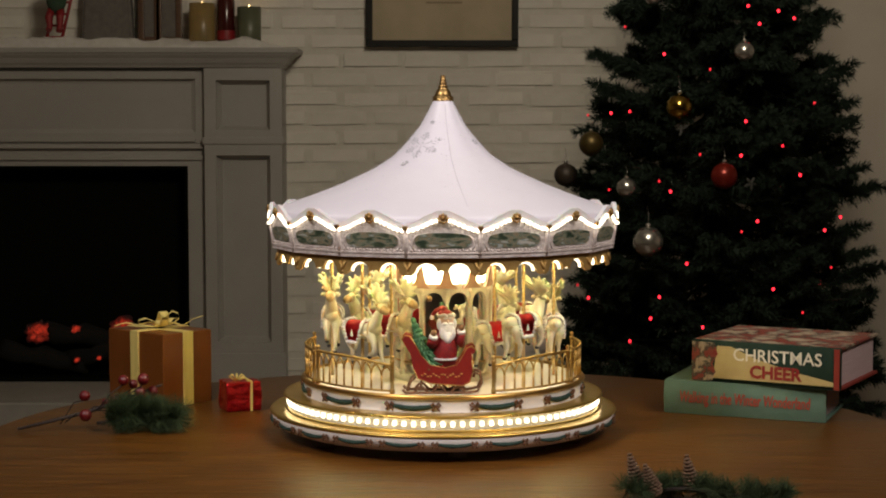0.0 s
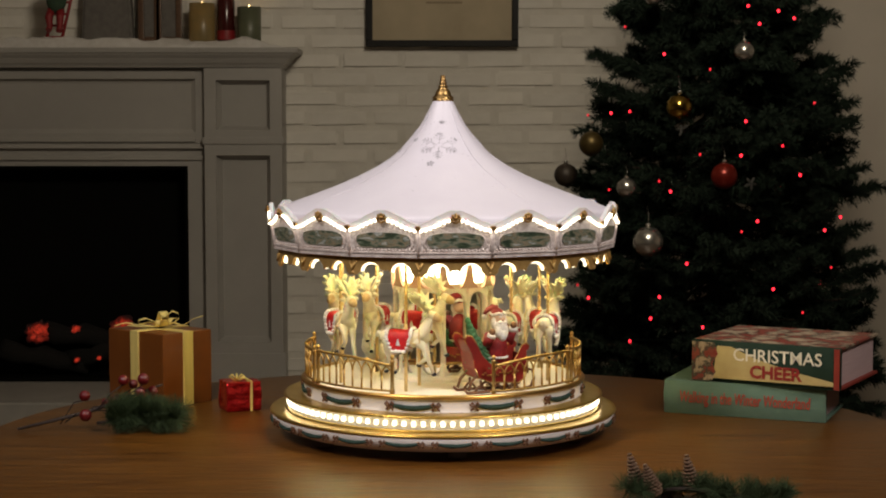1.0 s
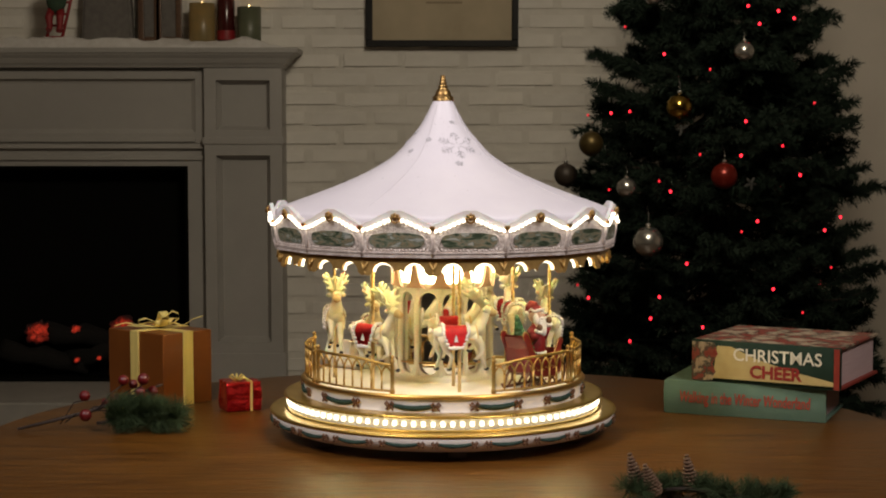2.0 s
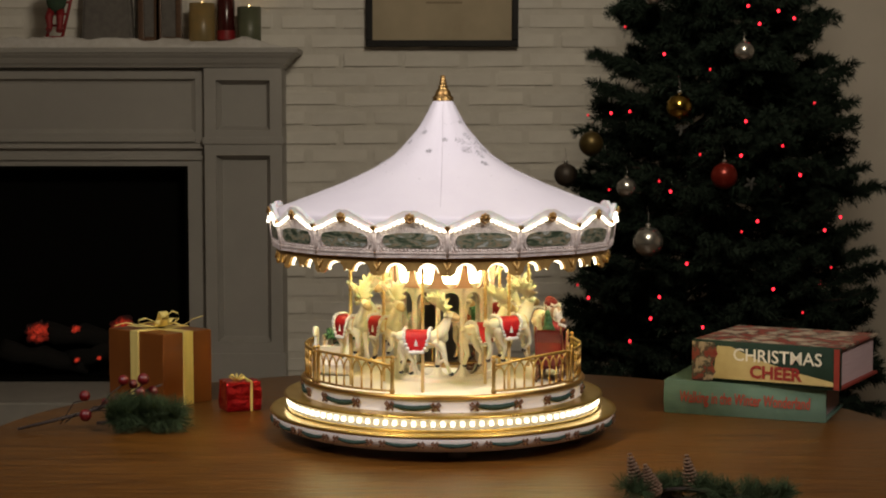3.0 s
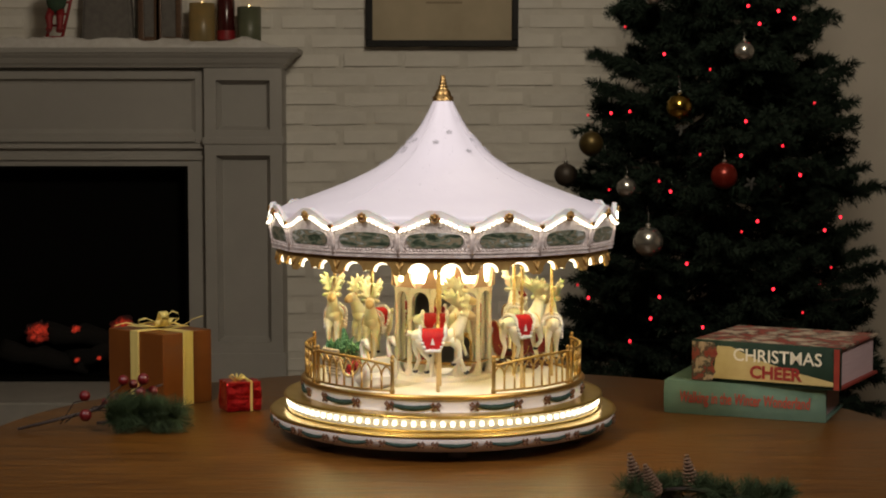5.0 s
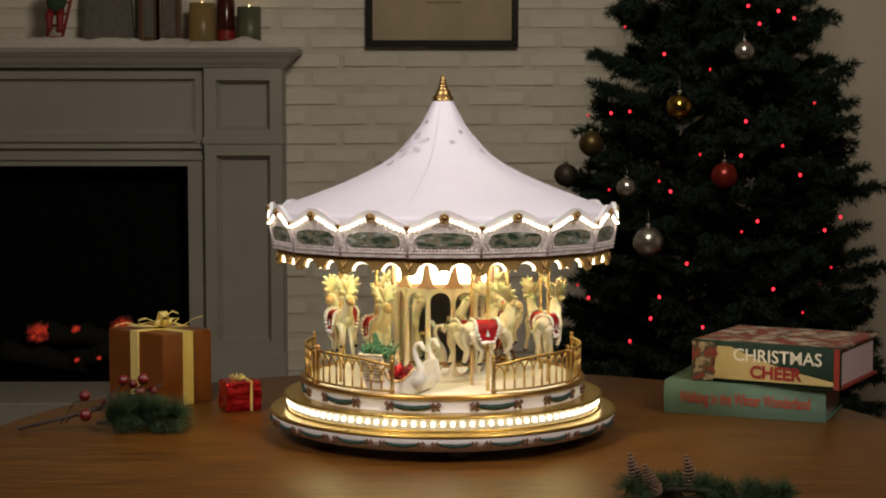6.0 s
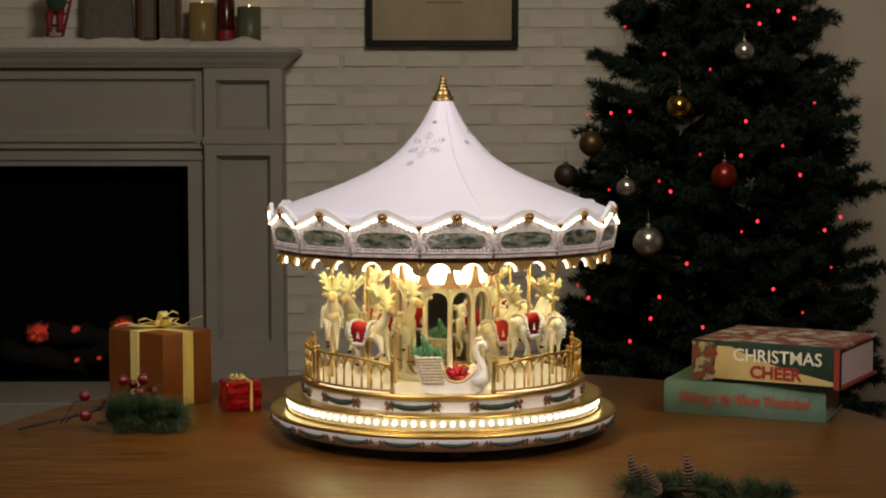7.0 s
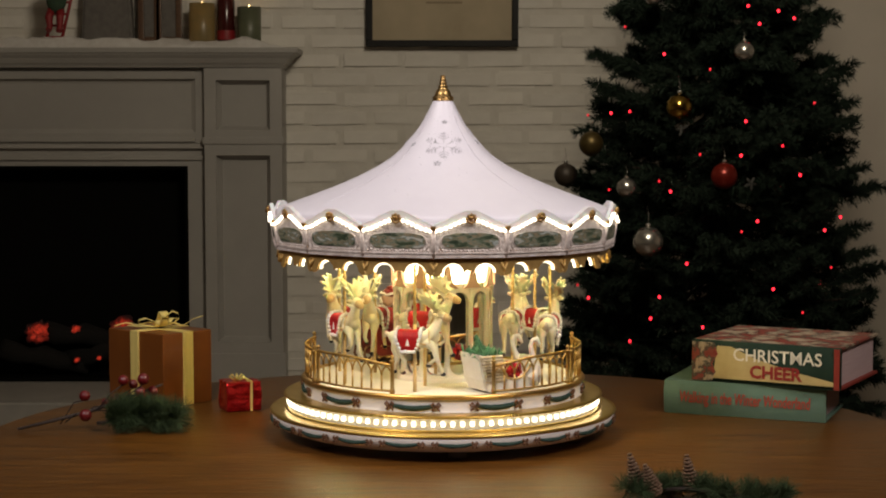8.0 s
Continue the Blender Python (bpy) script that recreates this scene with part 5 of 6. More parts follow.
M_REDPRINT = material("dull_red_print", (0.22, 0.025, 0.016), 0.5, second=(0.24, 0.035, 0.02), scale=60, spec=0.2)
M_PAGES = material("pinkish_page_edges", (0.56, 0.40, 0.36), 0.8, second=(0.44, 0.29, 0.26), scale=20, stretch=(1, 1, 60), mix=0.8)
M_LETTER = material("ivory_lettering", (0.66, 0.60, 0.44), 0.5)
M_SCRIPT = material("brick_red_lettering", (0.36, 0.040, 0.018), 0.5)
M_REDLETTER = material("red_lettering", (0.24, 0.014, 0.008), 0.5)


def cover_material():
    """A loosely painted winter picture for a book's front board."""
    mat = material("painted_cover", (0.20, 0.03, 0.02), 0.45, second=(0.40, 0.31, 0.20), scale=58, mix=0.35, spec=0.2)
    ramp = [n for n in mat.node_tree.nodes if n.type == "VALTORGB"][0].color_ramp
    for p, c in ((0.45, (0.22, 0.05, 0.03, 1)), (0.50, (0.03, 0.045, 0.03, 1)), (0.55, (0.34, 0.25, 0.16, 1))):
        ramp.elements.new(p).color = c
    return mat


M_COVER = cover_material()


def words(name, text, mat, parent, m, width, height, label="", shear=0.0, bold=0.0):
    """Raised lettering, fitted to a width and height, lying in x and z with its back to y = 0."""
    cu = bpy.data.curves.new(name, "FONT")
    cu.body, cu.size, cu.extrude, cu.shear = text, 1.0, 0.0, shear
    cu.resolution_u = 3
    cu.offset = bold
    tmp = new("lettering_source", cu)
    me = bpy.data.meshes.new_from_object(tmp.evaluated_get(bpy.context.evaluated_depsgraph_get()))
    bpy.data.objects.remove(tmp)
    xs = [v.co.x for v in me.vertices]
    ys = [v.co.y for v in me.vertices]
    sx, sy = width / (max(xs) - min(xs)), height / (max(ys) - min(ys))
    for v in me.vertices:
        v.co = Vector(((v.co.x - min(xs)) * sx, 0, (v.co.y - min(ys)) * sy))
    me.materials.append(mat)
    ob = new(name, me)
    ob.parent = parent
    ob.matrix_local = m
    if label:
        ob["label"] = label
    return ob


def book(name_label, at, turn, ln, dp, h, cover, spine):
    b = thing("book", name_label, "book", at, turn, group="books on the table")
    t = 0.0028
    bm = bmesh.new()
    box(bm, 0, ln, 0.001, dp, 0, t, bevel=0.0006)
    part("back_board", bm, cover, b)
    bm = bmesh.new()
    box(bm, 0, ln, 0.001, dp, h - t, h, bevel=0.0006)
    part("front_board", bm, M_COVER if spine is M_DKGREEN else cover, b, "painted front board" if spine is M_DKGREEN else "")
    bm = bmesh.new()
    n = 10
    prof = [(-0.0030 * math.sin(math.pi * i / n), h * i / n) for i in range(n + 1)]
    a = [bm.verts.new((0, y, z)) for y, z in prof] + [bm.verts.new((0, 0.0035, h - 0.0002)), bm.verts.new((0, 0.0035, 0.0002))]
    c = [bm.verts.new((ln, v.co.y, v.co.z)) for v in a]
    bm.faces.new(a[::-1])
    bm.faces.new(c)
    for i in range(len(a)):
        bm.faces.new((a[i], a[(i + 1) % len(a)], c[(i + 1) % len(a)], c[i]))
    part("spine", bm, spine, b)
    bm = bmesh.new()
    box(bm, 0.004, ln - 0.004, 0.0036, dp - 0.004, t + 0.0001, h - t - 0.0001)
    part("page_block", bm, M_PAGES, b, "pinkish grey page edges")
    return b


def books():
    Y = -0.0031
    low = book("teal cloth book with red lettering lying on the table", (0.2205, 0.100, TOP + 0.0003), -22.5, 0.159, 0.106, 0.0330, M_TEAL, M_TEAL)
    words("title_lettering", "Walking in the Winter Wonderland", M_SCRIPT, low, pose(0.0165, Y - 0.0004, 0.0085, 0, 0, 0), 0.128, 0.0150, "red title lettering", 0.12, 0.014)
    up = book("old red and green Christmas book lying on another", (0.2480, 0.0960, TOP + 0.0336), -29.5, 0.148, 0.134, 0.0410, M_REDPRINT, M_DKGREEN)
    # printed fields of the spine, each a thin sheet
    z0, z1 = 0.004, 0.036
    bm = bmesh.new()
    slab(bm, [(0.022, z0), (0.142, z0), (0.142, z0 + 0.004), (0.100, z0 + 0.012), (0.064, z0 + 0.022), (0.040, z1), (0.026, z1)], 0.0006)
    part("spine_swoosh", bm, M_CREAMPRINT, up, "cream printed swoosh").location = (0, Y - 0.0002, 0)
    bm = bmesh.new()
    slab(bm, [(0.0003, 0.001), (0.021, 0.001), (0.025, 0.010), (0.021, 0.018), (0.027, 0.028), (0.023, 0.039), (0.0003, 0.039)], 0.0006)
    part("spine_end_print", bm, M_COVER, up, "red and green floral print").location = (0, Y - 0.0004, 0)
    bm = bmesh.new()
    slab(bm, [(0.1425, 0.001), (0.1478, 0.001), (0.1478, 0.040), (0.1425, 0.040)], 0.0006)
    part("spine_end_band", bm, M_REDPRINT, up, "red end band").location = (0, Y - 0.0003, 0)
    words("title_lettering", "CHRISTMAS", M_LETTER, up, pose(0.043, Y - 0.0010, 0.0225), 0.088, 0.0125, "ivory title lettering", 0.0, 0.012)
    words("title_lettering", "CHEER", M_REDLETTER, up, pose(0.060, Y - 0.0012, 0.0065), 0.052, 0.0130, "dark red title lettering", 0.0, 0.036)


def gifts():
    g = thing("gift_box", "copper brown wrapped gift box with gold ribbon and bow", "gift box", (-0.282, 0.122, TOP), 49, group="gift boxes")
    w, d, h = 0.064, 0.088, 0.0752
    bm = bmesh.new()
    box(bm, 0, w, 0, d, 0, h, bevel=0.0012)
    part("box_body", bm, M_GIFT, g)
    for name, x0, x1, y0, y1 in (("ribbon", w / 2 - 0.0062, w / 2 + 0.0062, -0.0018, d + 0.0018), ("ribbon", -0.0018, w + 0.0018, d / 2 - 0.0062, d / 2 + 0.0062)):
        bm = bmesh.new()
        box(bm, x0, x1, y0, y1, 0.0005, h + 0.0006, bevel=0.0004)
        part(name, bm, M_RIBBON, g, "gold satin ribbon")
    c = Vector((w / 2, d / 2, h + 0.0016))

    def band(name, pts, width):
        """A ribbon piece along points, its flat side turned up."""
        bm = bmesh.new()
        prev = None
        for k, p in enumerate(pts):
            q0, q1 = pts[max(k - 1, 0)], pts[min(k + 1, len(pts) - 1)]
            side = Vector((-(q1 - q0).y, (q1 - q0).x, 0))
            side = side.normalized() * width / 2 if side.length > 1e-6 else Vector((width / 2, 0, 0))
            ring = [bm.verts.new(p + side * sx + Vector((0, 0, o))) for sx, o in ((-1, 0), (1, 0), (1, 0.0006), (-1, 0.0006))]
            if prev:
                for q in range(4):
                    bm.faces.new((prev[q], prev[(q + 1) % 4], ring[(q + 1) % 4], ring[q])).smooth = True
            prev = ring
        part(name, bm, M_RIBBON, g, "gold ribbon loop" if name == "bow_loop" else "")

    for a, size, up in ((-40, 0.020, 0.85), (150, 0.022, 0.45), (250, 0.016, 1.1)):
        e = Vector((math.cos(radians(a)), math.sin(radians(a)), 0))
        band("bow_loop", [c + e * size * u + Vector((0, 0, size * up * v)) for u, v in ((0, 0.1), (0.3, 0.6), (0.65, 0.95), (0.95, 0.8), (1.0, 0.5), (0.7, 0.2), (0.35, 0.08), (0.02, 0.03))], 0.009)
    for a, ln, curl in ((-52, 0.046, 0.010), (140, 0.046, 0.0), (20, 0.030, 0.004)):
        e = Vector((math.cos(radians(a)), math.sin(radians(a)), 0))
        band("ribbon_tail", [c + e * ln * k / 8 + Vector((0, 0, 0.0012 + 0.0035 * abs(math.sin(k * 0.8)) + curl * max(0, k - 5) / 3)) for k in range(9)], 0.0065)
    bm = bmesh.new()
    ball(bm, c + Vector((0, 0, 0.004)), 0.0055, u=10, v=8, scale=(1.1, 1.0, 0.8))
    part("bow_knot", bm, M_RIBBON, g)
    r = thing("gift_box", "small crumpled red foil gift box with thin bow", "gift box", (-0.2145, 0.096, TOP), 24, group="gift boxes")
    bm = bmesh.new()
    box(bm, 0, 0.036, 0, 0.030, 0.0004, 0.0300, bevel=0.0018)
    bmesh.ops.subdivide_edges(bm, edges=[e for e in bm.edges if e.calc_length() > 0.01], cuts=7, use_grid_fill=True)
    for v in bm.verts:
        if v.co.z > 0.003:
            v.co += 0.0016 * noise.noise_vector(v.co * 110)
    part("foil_box", bm, M_FOIL, r)
    bm = bmesh.new()
    box(bm, 0.0240, 0.0262, -0.0014, 0.0314, 0.0006, 0.0312, bevel=0.0003)
    part("ribbon", bm, M_RIBBON, r)
    for k in range(6):
        bm = bmesh.new()
        a = k * 1.05 + 0.3
        c = Vector((0.014, 0.012, 0.0305))
        q = Vector((math.cos(a), math.sin(a), 0)) * 0.009
        tube(bm, [c, c + q * 0.6 + Vector((0, 0, 0.006)), c + q + Vector((0, 0, 0.004)), c + q * 0.5 + Vector((0, 0, 0.001)), c], 0.0006, 5)
        part("bow_loop", bm, M_RIBBON, r, "thin gold thread loop")


def needles(twigs, per, length, width, seed, spread=1.0):
    """Vertices and triangles of needles set round twigs (pairs of points)."""
    rs = np.random.RandomState(seed)
    tw = np.array([[*a, *b] for a, b in twigs], float)
    n = len(tw)
    p0, p1 = np.repeat(tw[:, :3], per, 0), np.repeat(tw[:, 3:], per, 0)
    u = rs.rand(n * per, 1)
    base = p0 + (p1 - p0) * u
    axis = p1 - p0
    axis /= np.linalg.norm(axis, axis=1, keepdims=True) + 1e-9
    v = rs.randn(n * per, 3)
    v -= axis * (v * axis).sum(1, keepdims=True)
    v /= np.linalg.norm(v, axis=1, keepdims=True) + 1e-9
    way = v * spread + axis * (0.55 + 0.5 * rs.rand(n * per, 1))
    way /= np.linalg.norm(way, axis=1, keepdims=True)
    ln = length * (0.7 + 0.6 * rs.rand(n * per, 1)) * (1 - 0.35 * u)
    side = np.cross(way, rs.randn(n * per, 3))
    side /= np.linalg.norm(side, axis=1, keepdims=True) + 1e-9
    tip = base + way * ln
    co = np.stack([base - side * width / 2, base + side * width / 2, tip + side * width * 0.2, tip - side * width * 0.2], 1).reshape(-1, 3)
    quads = np.arange(len(co)).reshape(-1, 4)
    me = bpy.data.meshes.new("needles")
    me.from_pydata(co.tolist(), [], quads.tolist())
    return me


def sprigs():
    # berries and a pine tuft beside the large gift
    rng = random.Random(12)
    s = thing("berry_sprig", "artificial sprig of glossy red berries lying on the table", "sprig", (-0.328, 0.012, TOP))
    bm = bmesh.new()
    tube(bm, [(-0.068, -0.020, 0.003), (-0.035, -0.012, 0.010), (0.0, -0.002, 0.018), (0.040, 0.008, 0.032), (0.062, 0.012, 0.040)], [0.0014, 0.0018, 0.0020, 0.0014, 0.0010], 6)
    part("stem", bm, M_BARK, s)
    for x, y, z, r in ((-0.008, -0.006, 0.032, 0.0052), (-0.004, -0.022, 0.0165, 0.0058), (0.020, 0.000, 0.028, 0.0054), (0.026, 0.006, 0.045, 0.0050), (0.042, 0.004, 0.034, 0.0052), (0.046, 0.000, 0.047, 0.0056), (0.053, 0.010, 0.034, 0.0050), (0.022, -0.010, 0.020, 0.0050), (0.034, 0.014, 0.040, 0.0046), (0.010, 0.004, 0.024, 0.0046)):
        bm = bmesh.new()
        ball(bm, (x, y, z), r, u=14, v=10)
        part("berry", bm, M_BERRY, s)
        bm = bmesh.new()
        bx = max(-0.03, x - 0.022)
        tube(bm, [(bx, -0.005 + bx * 0.2, 0.018 + bx * 0.4), ((bx + x) / 2, y * 0.5, z * 0.6 + 0.006), (x, y, z - r * 0.8)], 0.0007, 5)
        part("twig", bm, M_BARK, s)
    p = thing("pine_tuft", "short dark green artificial pine tuft on the table", "pine sprig", (-0.283, 0.000, TOP))
    bm = bmesh.new()
    tube(bm, [(-0.040, -0.004, 0.008), (0.0, 0.0, 0.012), (0.035, 0.002, 0.010)], 0.0016, 6)
    part("stem", bm, M_BARK, p)
    tw = []
    for k in range(26):
        x = rng.uniform(-0.032, 0.026)
        a = rng.uniform(0, math.pi)
        tw.append(((x, 0, 0.010), (x + 0.012, 0.013 * math.cos(a), 0.011 + 0.011 * abs(math.sin(a)))))
    me = needles(tw, 420, 0.021, 0.00045, 5)
    me.materials.append(M_NEEDLE)
    o = new("needles", me)
    o.parent = p
    tagged(o, kind="stuff")
    # the frosted cone branch close to the camera
    b = thing("cone_branch", "dark green pine branch with frosted brown cones", "pine branch", (0.185, -0.290, TOP))
    bm = bmesh.new()
    tube(bm, [(-0.045, 0.004, 0.006), (0.0, 0.0, 0.009), (0.035, -0.015, 0.007), (0.070, -0.030, 0.004)], 0.0018, 6)
    part("stem", bm, M_BARK, b)
    tw = []
    for k in range(34):
        x = -0.045 + 0.110 * k / 33
        a = rng.uniform(0, math.pi)
        tw.append(((x, -0.42 * max(0, x), 0.007), (x + rng.uniform(-0.012, 0.014), 0.016 * math.cos(a) - 0.42 * max(0, x), 0.006 + 0.008 * abs(math.sin(a)))))
    me = needles(tw, 170, 0.014, 0.0005, 6)
    me.materials.append(M_NEEDLE)
    o = new("needles", me)
    o.parent = b
    tagged(o, kind="stuff")
    for x, y, z, h, tilt, az in ((-0.036, 0.006, 0.007, 0.030, -14, 0), (-0.024, -0.004, 0.005, 0.026, -20, 0), (0.005, 0.004, 0.006, 0.030, -10, 0)):
        bm = bmesh.new()
        lathe(bm, [(0, 0), (0.004, 0.002), (0.0045, h * 0.3), (0.002, h * 0.75), (0, h)], 10)
        rows = 11
        for i in range(rows):
            u = i / (rows - 1)
            rr = 0.0082 * min(1.0, 0.62 + 2.2 * u) * (1 - 0.94 * u) ** 0.75
            for k in range(8):
                a = 45 * k + 23 * i
                c = on(rr * 0.75, a, h * (0.03 + 0.90 * u))
                ball(bm, c, 0.0025 * (1 - 0.45 * u), u=6, v=4, scale=(1, 1.1, 0.55), rot=Matrix.Rotation(radians(a), 4, "Z") @ Matrix.Rotation(radians(-35), 4, "X"))
        part("pine_cone", bm, M_CONE, b, "frosted brown pine cone").matrix_local = pose(x, y, z, 0, tilt, az)


# ------------------------------------------------------------------ the tree
TREE = (0.825, 3.40)


def tree_radius(z):
    return float(np.interp(z, (0.15, 0.40, 1.0, 1.385, 2.25), (0.51, 0.51, 0.425, 0.325, 0.02)))


def tree_front(x, z, k=1.0):
    """Depth of the crown's outside at a place across and up."""
    r = tree_radius(z) * k
    return TREE[1] - math.sqrt(max(r * r - (x - TREE[0]) ** 2, 0.002))


def christmas_tree():
    t = thing("christmas_tree", "tall dark green artificial fir with red lights and baubles", "christmas tree", (TREE[0], TREE[1], 0))
    rng = random.Random(21)
    bm = bmesh.new()
    tube(bm, [(0, 0, 0.03), (0, 0, 0.8), (0.005, 0, 1.6), (0, 0, 2.24)], [0.035, 0.028, 0.018, 0.006], 12)
    part("trunk", bm, M_BARK, t)
    for k in range(3):
        bm = bmesh.new()
        a = radians(30 + 120 * k)
        tube(bm, [(0, 0, 0.06), (0.14 * math.cos(a), 0.14 * math.sin(a), 0.03), (0.24 * math.cos(a), 0.24 * math.sin(a), 0.012)], 0.012, 8)
        part("stand_leg", bm, M_BLACK, t)
    limbs = bmesh.new()
    tw = []
    z, k = 0.14, 0
    while z < 2.2:
        R = tree_radius(z)
        n = max(6, int(15 * R / 0.45))
        for i in range(n):
            a = 2 * math.pi * (i + 0.5 * (k % 2)) / n + rng.uniform(-0.2, 0.2)
            ln = R * rng.uniform(0.68, 1.03)
            zz = z + rng.uniform(-0.03, 0.03)
            d = Vector((math.cos(a), math.sin(a), 0))
            s = Vector((-d.y, d.x, 0))
            droop = rng.uniform(0.05, 0.14)
            pts = [Vector((0, 0, zz + 0.03)) + d * ln * u + Vector((0, 0, -droop * math.sin(u * 2.2) + 0.05 * u * u)) for u in (0, 0.3, 0.55, 0.8, 1.0)]
            tube(limbs, pts, [0.006, 0.005, 0.004, 0.003, 0.0015], 4)
            for p, q in zip(pts[1:], pts[2:]):
                tw.append((p, q))
            tw += [(pts[3], pts[4])] * 3
            for j in range(9):
                u = 0.32 + 0.66 * j / 8
                f = u * 4
                i0 = min(3, int(f))
                b = pts[i0].lerp(pts[i0 + 1], f - i0)
                sg = 1 if j % 2 else -1
                l2 = (0.17 - 0.125 * u) * rng.uniform(0.8, 1.25) * min(1.0, R / 0.3 + 0.2)
                tip = b + (d * 0.75 + s * sg * rng.uniform(0.5, 0.9) + Vector((0, 0, rng.uniform(-0.35, 0.30)))).normalized() * l2
                tw.append((b, tip))
        z += 0.052
        k += 1
    part("limb_framework", limbs, M_BARK, t)
    me = needles(tw, 84, 0.030, 0.0032, 11)
    me.materials.append(M_TREE)
    crown = new("crown", me)
    crown.parent = t
    return t


M_LAMP_RED = material("red_led", (1, 0.05, 0.06), 0.3, glow=3.2, glow_colour=(1.0, 0.02, 0.04))
M_LAMP_FAINT = material("faint_red_led", (0.8, 0.05, 0.06), 0.3, glow=0.9, glow_colour=(1.0, 0.02, 0.04))
M_WIRE = material("green_wire", (0.003, 0.006, 0.004), 0.9, spec=0.1)
M_SILVER = material("silver_bauble", (0.62, 0.60, 0.56), 0.22, 0.9, second=(0.52, 0.50, 0.46), scale=20)
M_GOLDBALL = material("gold_bauble", (0.50, 0.33, 0.07), 0.14, 1.0, second=(0.42, 0.26, 0.05), scale=20)
M_REDBALL = material("red_bauble", (0.24, 0.022, 0.012), 0.30, 0.5, second=(0.15, 0.012, 0.008), scale=20)
M_DULLGOLD = material("dull_gold_bauble", (0.12, 0.09, 0.03), 0.4, 0.7, second=(0.09, 0.06, 0.02), scale=20)
M_BROWNBALL = material("dark_brown_bauble", (0.03, 0.022, 0.018), 0.5, 0.2, second=(0.04, 0.03, 0.02), scale=20)


def tree_lights():
    s = thing("light_string", "string of glowing red lamps wound round the tree", "fairy lights", (0, 0, 0))
    spots = LAMPS
    bm = bmesh.new()
    ball(bm, (0, 0, 0), 0.0040, u=8, v=6, scale=(1, 1, 1.25))
    first = part("lamp", bm, M_LAMP_RED, s)
    order = sorted(spots, key=lambda p: -p[1])
    pts = []
    for i, (x, z) in enumerate(order):
        m = Matrix.Translation((x, tree_front(x, z, 0.95), z))
        if i == 0:
            first.matrix_local = m
            bm = bmesh.new()
            ball(bm, (0, 0, 0), 0.0034, u=8, v=6, scale=(1, 1, 1.25))
            faint = part("lamp", bm, M_LAMP_FAINT, s, "faint red lamp")
            faint.matrix_local = Matrix.Translation((0.742, tree_front(0.742, 1.20, 0.93), 1.20))
        else:
            again(faint if i % 3 == 0 else first, m)
        pts.append(Vector((x, tree_front(x, z, 0.88), z)))
    for p, q in zip(pts, pts[1:]):
        bm = bmesh.new()
        mid = (p + q) / 2
        mid.y = tree_front(mid.x, mid.z, 0.60)
        tube(bm, [p, p.lerp(mid, 0.5) + Vector((0, 0.02, -0.01)), mid, mid.lerp(q, 0.5) + Vector((0, 0.02, -0.01)), q], 0.0014, 4)
        part("wire", bm, M_WIRE, s)


def bauble(x, y, z, r, mat, label):
    b = thing("bauble", label, "bauble", (x, y, z), group="baubles on the tree")
    bm = bmesh.new()
    ball(bm, (0, 0, 0), r, u=24, v=16)
    part("ball", bm, mat, b)
    bm = bmesh.new()
    lathe(bm, [(0.0, r * 1.22), (r * 0.16, r * 1.22), (r * 0.18, r * 1.18), (r * 0.18, r * 0.97), (0, r * 0.97)], 12)
    part("cap", bm, M_SILVER, b)
    bm = bmesh.new()
    tube(bm, [(0, 0, r * 1.2), (0.002, 0.004, r * 1.7), (0, 0.03, r * 2.3)], 0.0008, 5)
    part("hanger", bm, M_SILVER, b)


def bricks():
    """Painted bricks in running bond, each proud of the mortar."""
    rng = random.Random(31)
    wall = bpy.data.objects["wall_north"]
    shapes = []
    for k in range(10):
        bm = bmesh.new()
        vs = box(bm, -0.111, 0.111, -0.012, 0.012, -0.0325, 0.0325)
        bmesh.ops.bevel(bm, geom=bm.edges[:], offset=0.010, segments=2, affect="EDGES")
        for v in bm.verts:
            v.co += 0.0045 * noise.noise_vector(v.co * 16 + Vector((k * 5, 0, 0)))
        me = bpy.data.meshes.new("brick")
        bm.to_mesh(me)
        bm.free()
        me.materials.append(M_WHITE_BRICK)
        shapes.append(me)
    count = 0
    for row in range(-1, 23):
        z = 0.105 + 0.0722 * row + 0.035
        if z < 0.06 or z > 1.72:
            continue
        for col in range(-2, 13):
            x = -1.70 + 0.2345 * col + (0.117 if row % 2 else 0) + 0.02
            if x > 1.235 or x < -1.72 or (x < -0.72 and z < 1.24):
                continue
            b = new("brick", rng.choice(shapes))
            b.parent = wall
            b.matrix_local = pose(x + rng.uniform(-0.003, 0.003), 4.7112 + rng.uniform(-0.0035, 0.003), z + rng.uniform(-0.002, 0.002), rng.uniform(-0.8, 0.8), rng.uniform(-0.5, 0.5), rng.uniform(-0.6, 0.6))
            count += 1


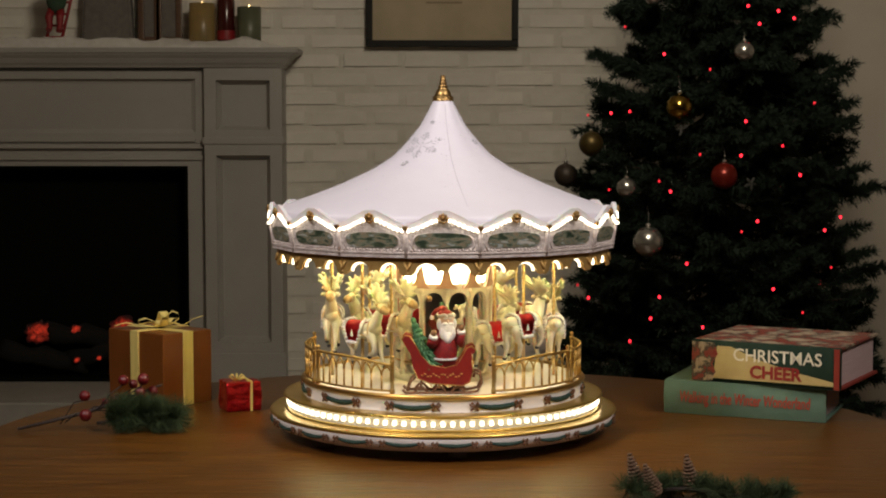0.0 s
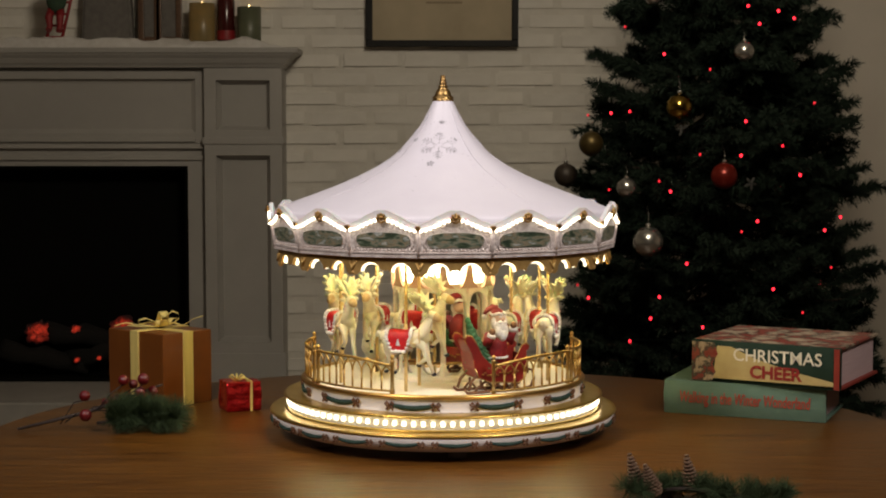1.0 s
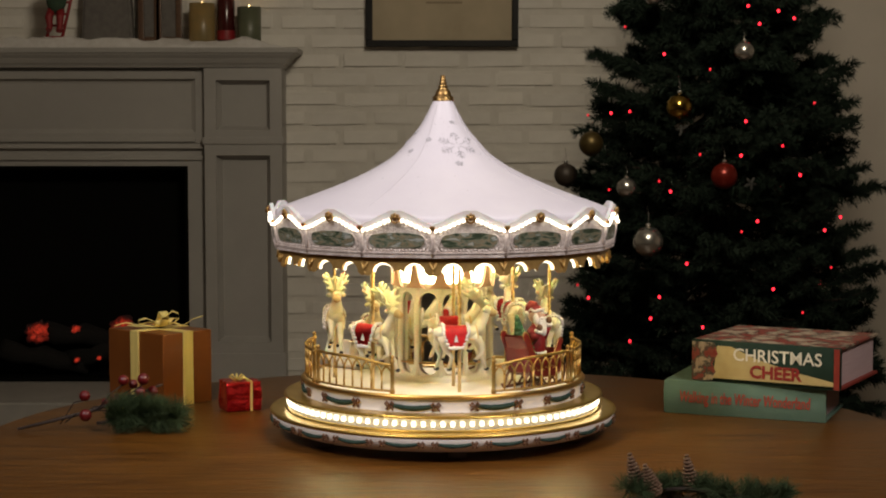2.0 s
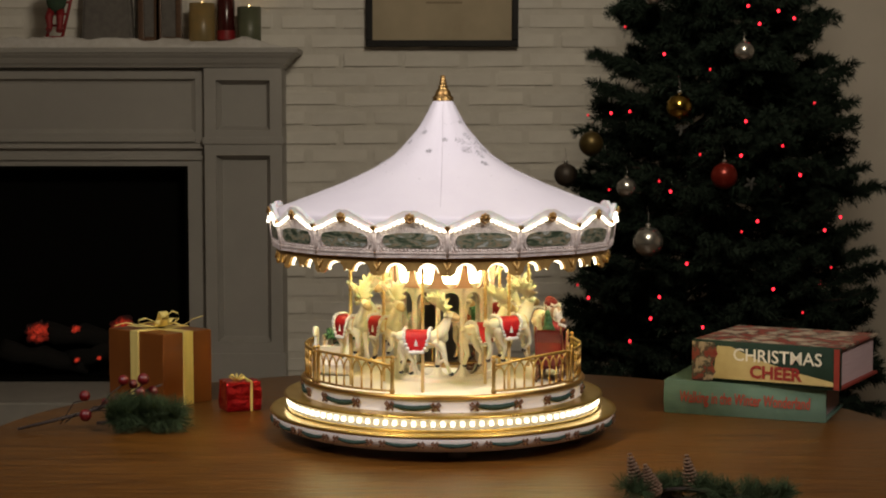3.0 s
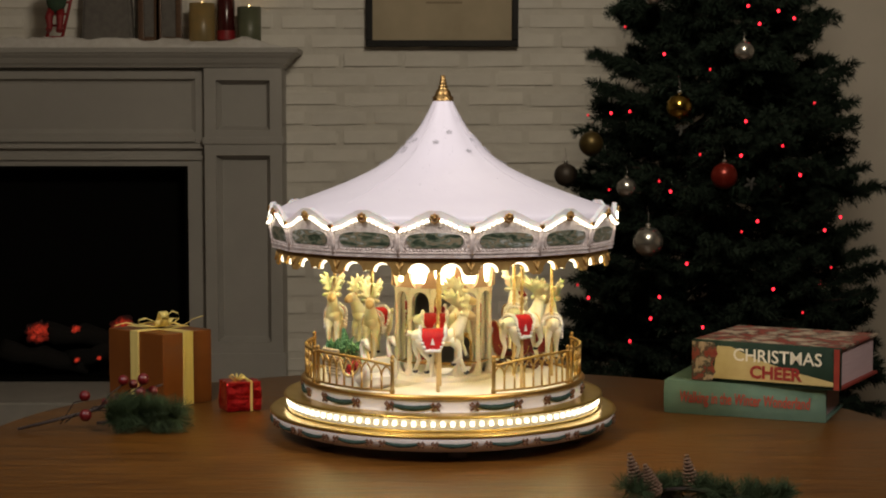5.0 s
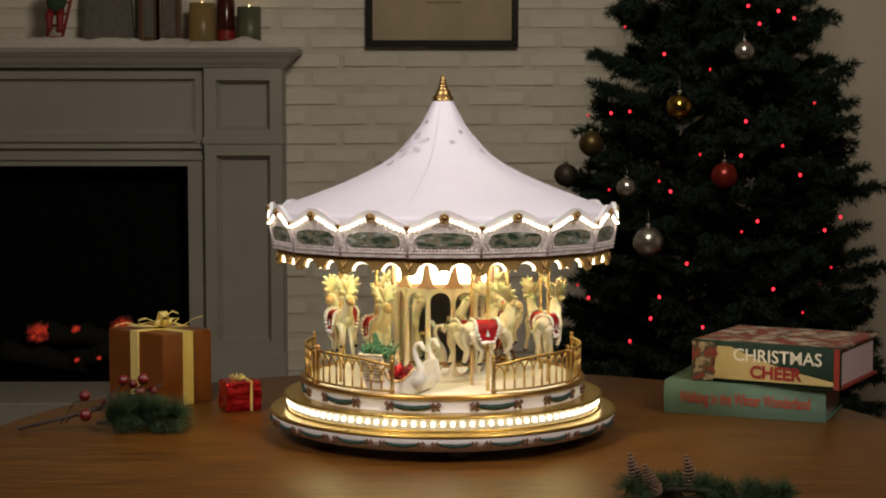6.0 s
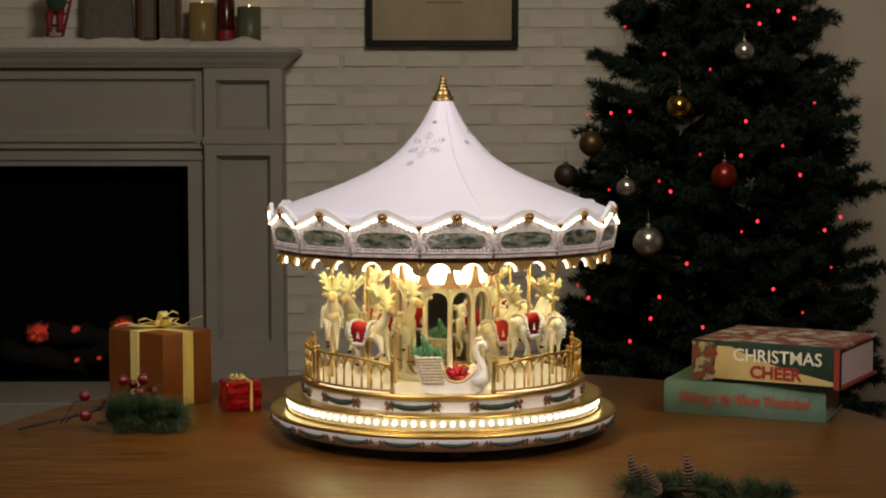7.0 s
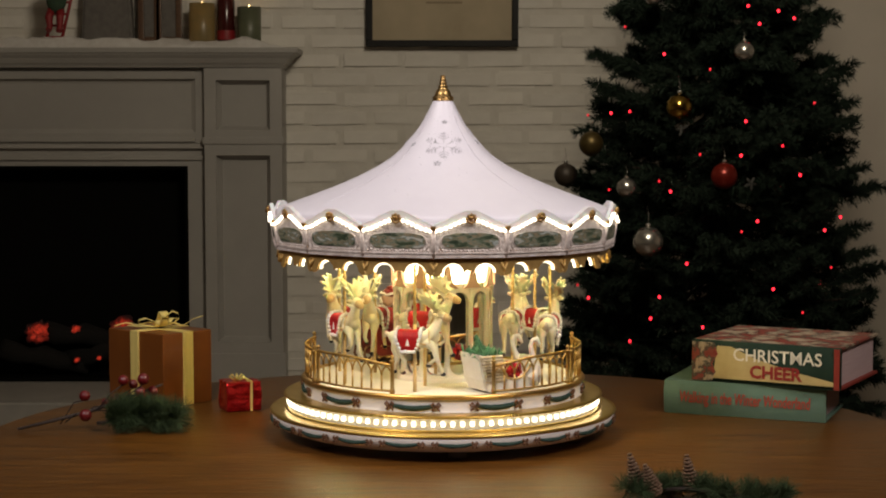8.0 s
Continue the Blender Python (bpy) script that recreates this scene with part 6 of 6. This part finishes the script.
books()
gifts()
sprigs()
christmas_tree()
LAMPS = ((0.528, 1.331), (0.881, 1.327), (0.938, 1.364), (0.85, 1.377), (0.986, 1.345), (0.622, 1.245), (0.429, 1.076), (0.484, 1.081), (0.53, 1.084), (0.833, 1.056), (0.708, 0.965), (0.818, 0.962),
         (0.601, 0.89), (0.63, 0.862), (0.474, 0.862), (0.986, 0.908), (0.927, 0.878), (0.936, 0.99), (1.039, 1.107), (1.115, 0.788), (0.861, 0.783), (0.817, 0.754), (1.06, 0.754), (0.67, 0.665),
         (1.079, 0.651), (0.903, 0.598), (1.041, 0.611), (0.598, 0.571), (0.575, 0.511), (0.987, 0.532), (0.71, 0.494), (1.095, 0.467), (1.202, 0.444), (0.521, 0.444), (0.392, 0.582), (0.418, 0.551))
tree_lights()
bauble(0.564, 2.985, 0.725, 0.0420, M_SILVER, "large silver bauble hanging on the dark fir")
bauble(0.510, 3.045, 0.872, 0.0280, M_SILVER, "small silver bauble hanging on the dark fir")
bauble(0.827, 3.015, 1.247, 0.0280, M_SILVER, "small silver bauble hanging on the dark fir")
bauble(0.591, 3.125, 1.406, 0.0250, M_SILVER, "small silver bauble hanging on the dark fir")
bauble(0.649, 3.005, 1.095, 0.0365, M_GOLDBALL, "shiny gold bauble hanging on the dark fir")
bauble(0.765, 2.950, 0.907, 0.0360, M_REDBALL, "dull red bauble hanging on the dark fir")
bauble(0.423, 3.180, 0.993, 0.0350, M_DULLGOLD, "dull dark gold bauble on the dark fir")
bauble(0.362, 3.330, 0.900, 0.0340, M_BROWNBALL, "dark brown bauble at the fir's edge")


def silver_flower(x, y, z, r, turn):
    """A tuft of silver leaves clipped to the fir."""
    f = thing("leaf_pick", "silver leaf decoration clipped to the dark fir", "tree ornament", (x, y, z), group="silver leaf picks")
    rng = random.Random(int(x * 1000))
    for k in range(5):
        bm = bmesh.new()
        vs = ball(bm, (0, 0, r * 0.55), r * 0.5, u=8, v=6, scale=(0.42, 0.10, 1.0))
        part("leaf", bm, M_SILVERLEAF, f).matrix_local = pose(0, 0, 0, rng.uniform(-50, 10), 72 * k + turn, 0)


M_SILVERLEAF = material("silver_leaf", (0.05, 0.049, 0.045), 0.7, 0.2, second=(0.03, 0.03, 0.027), scale=50)
silver_flower(0.655, 2.99, 1.034, 0.020, 200)
silver_flower(0.838, 2.945, 0.887, 0.020, 30)
bricks()


motions()
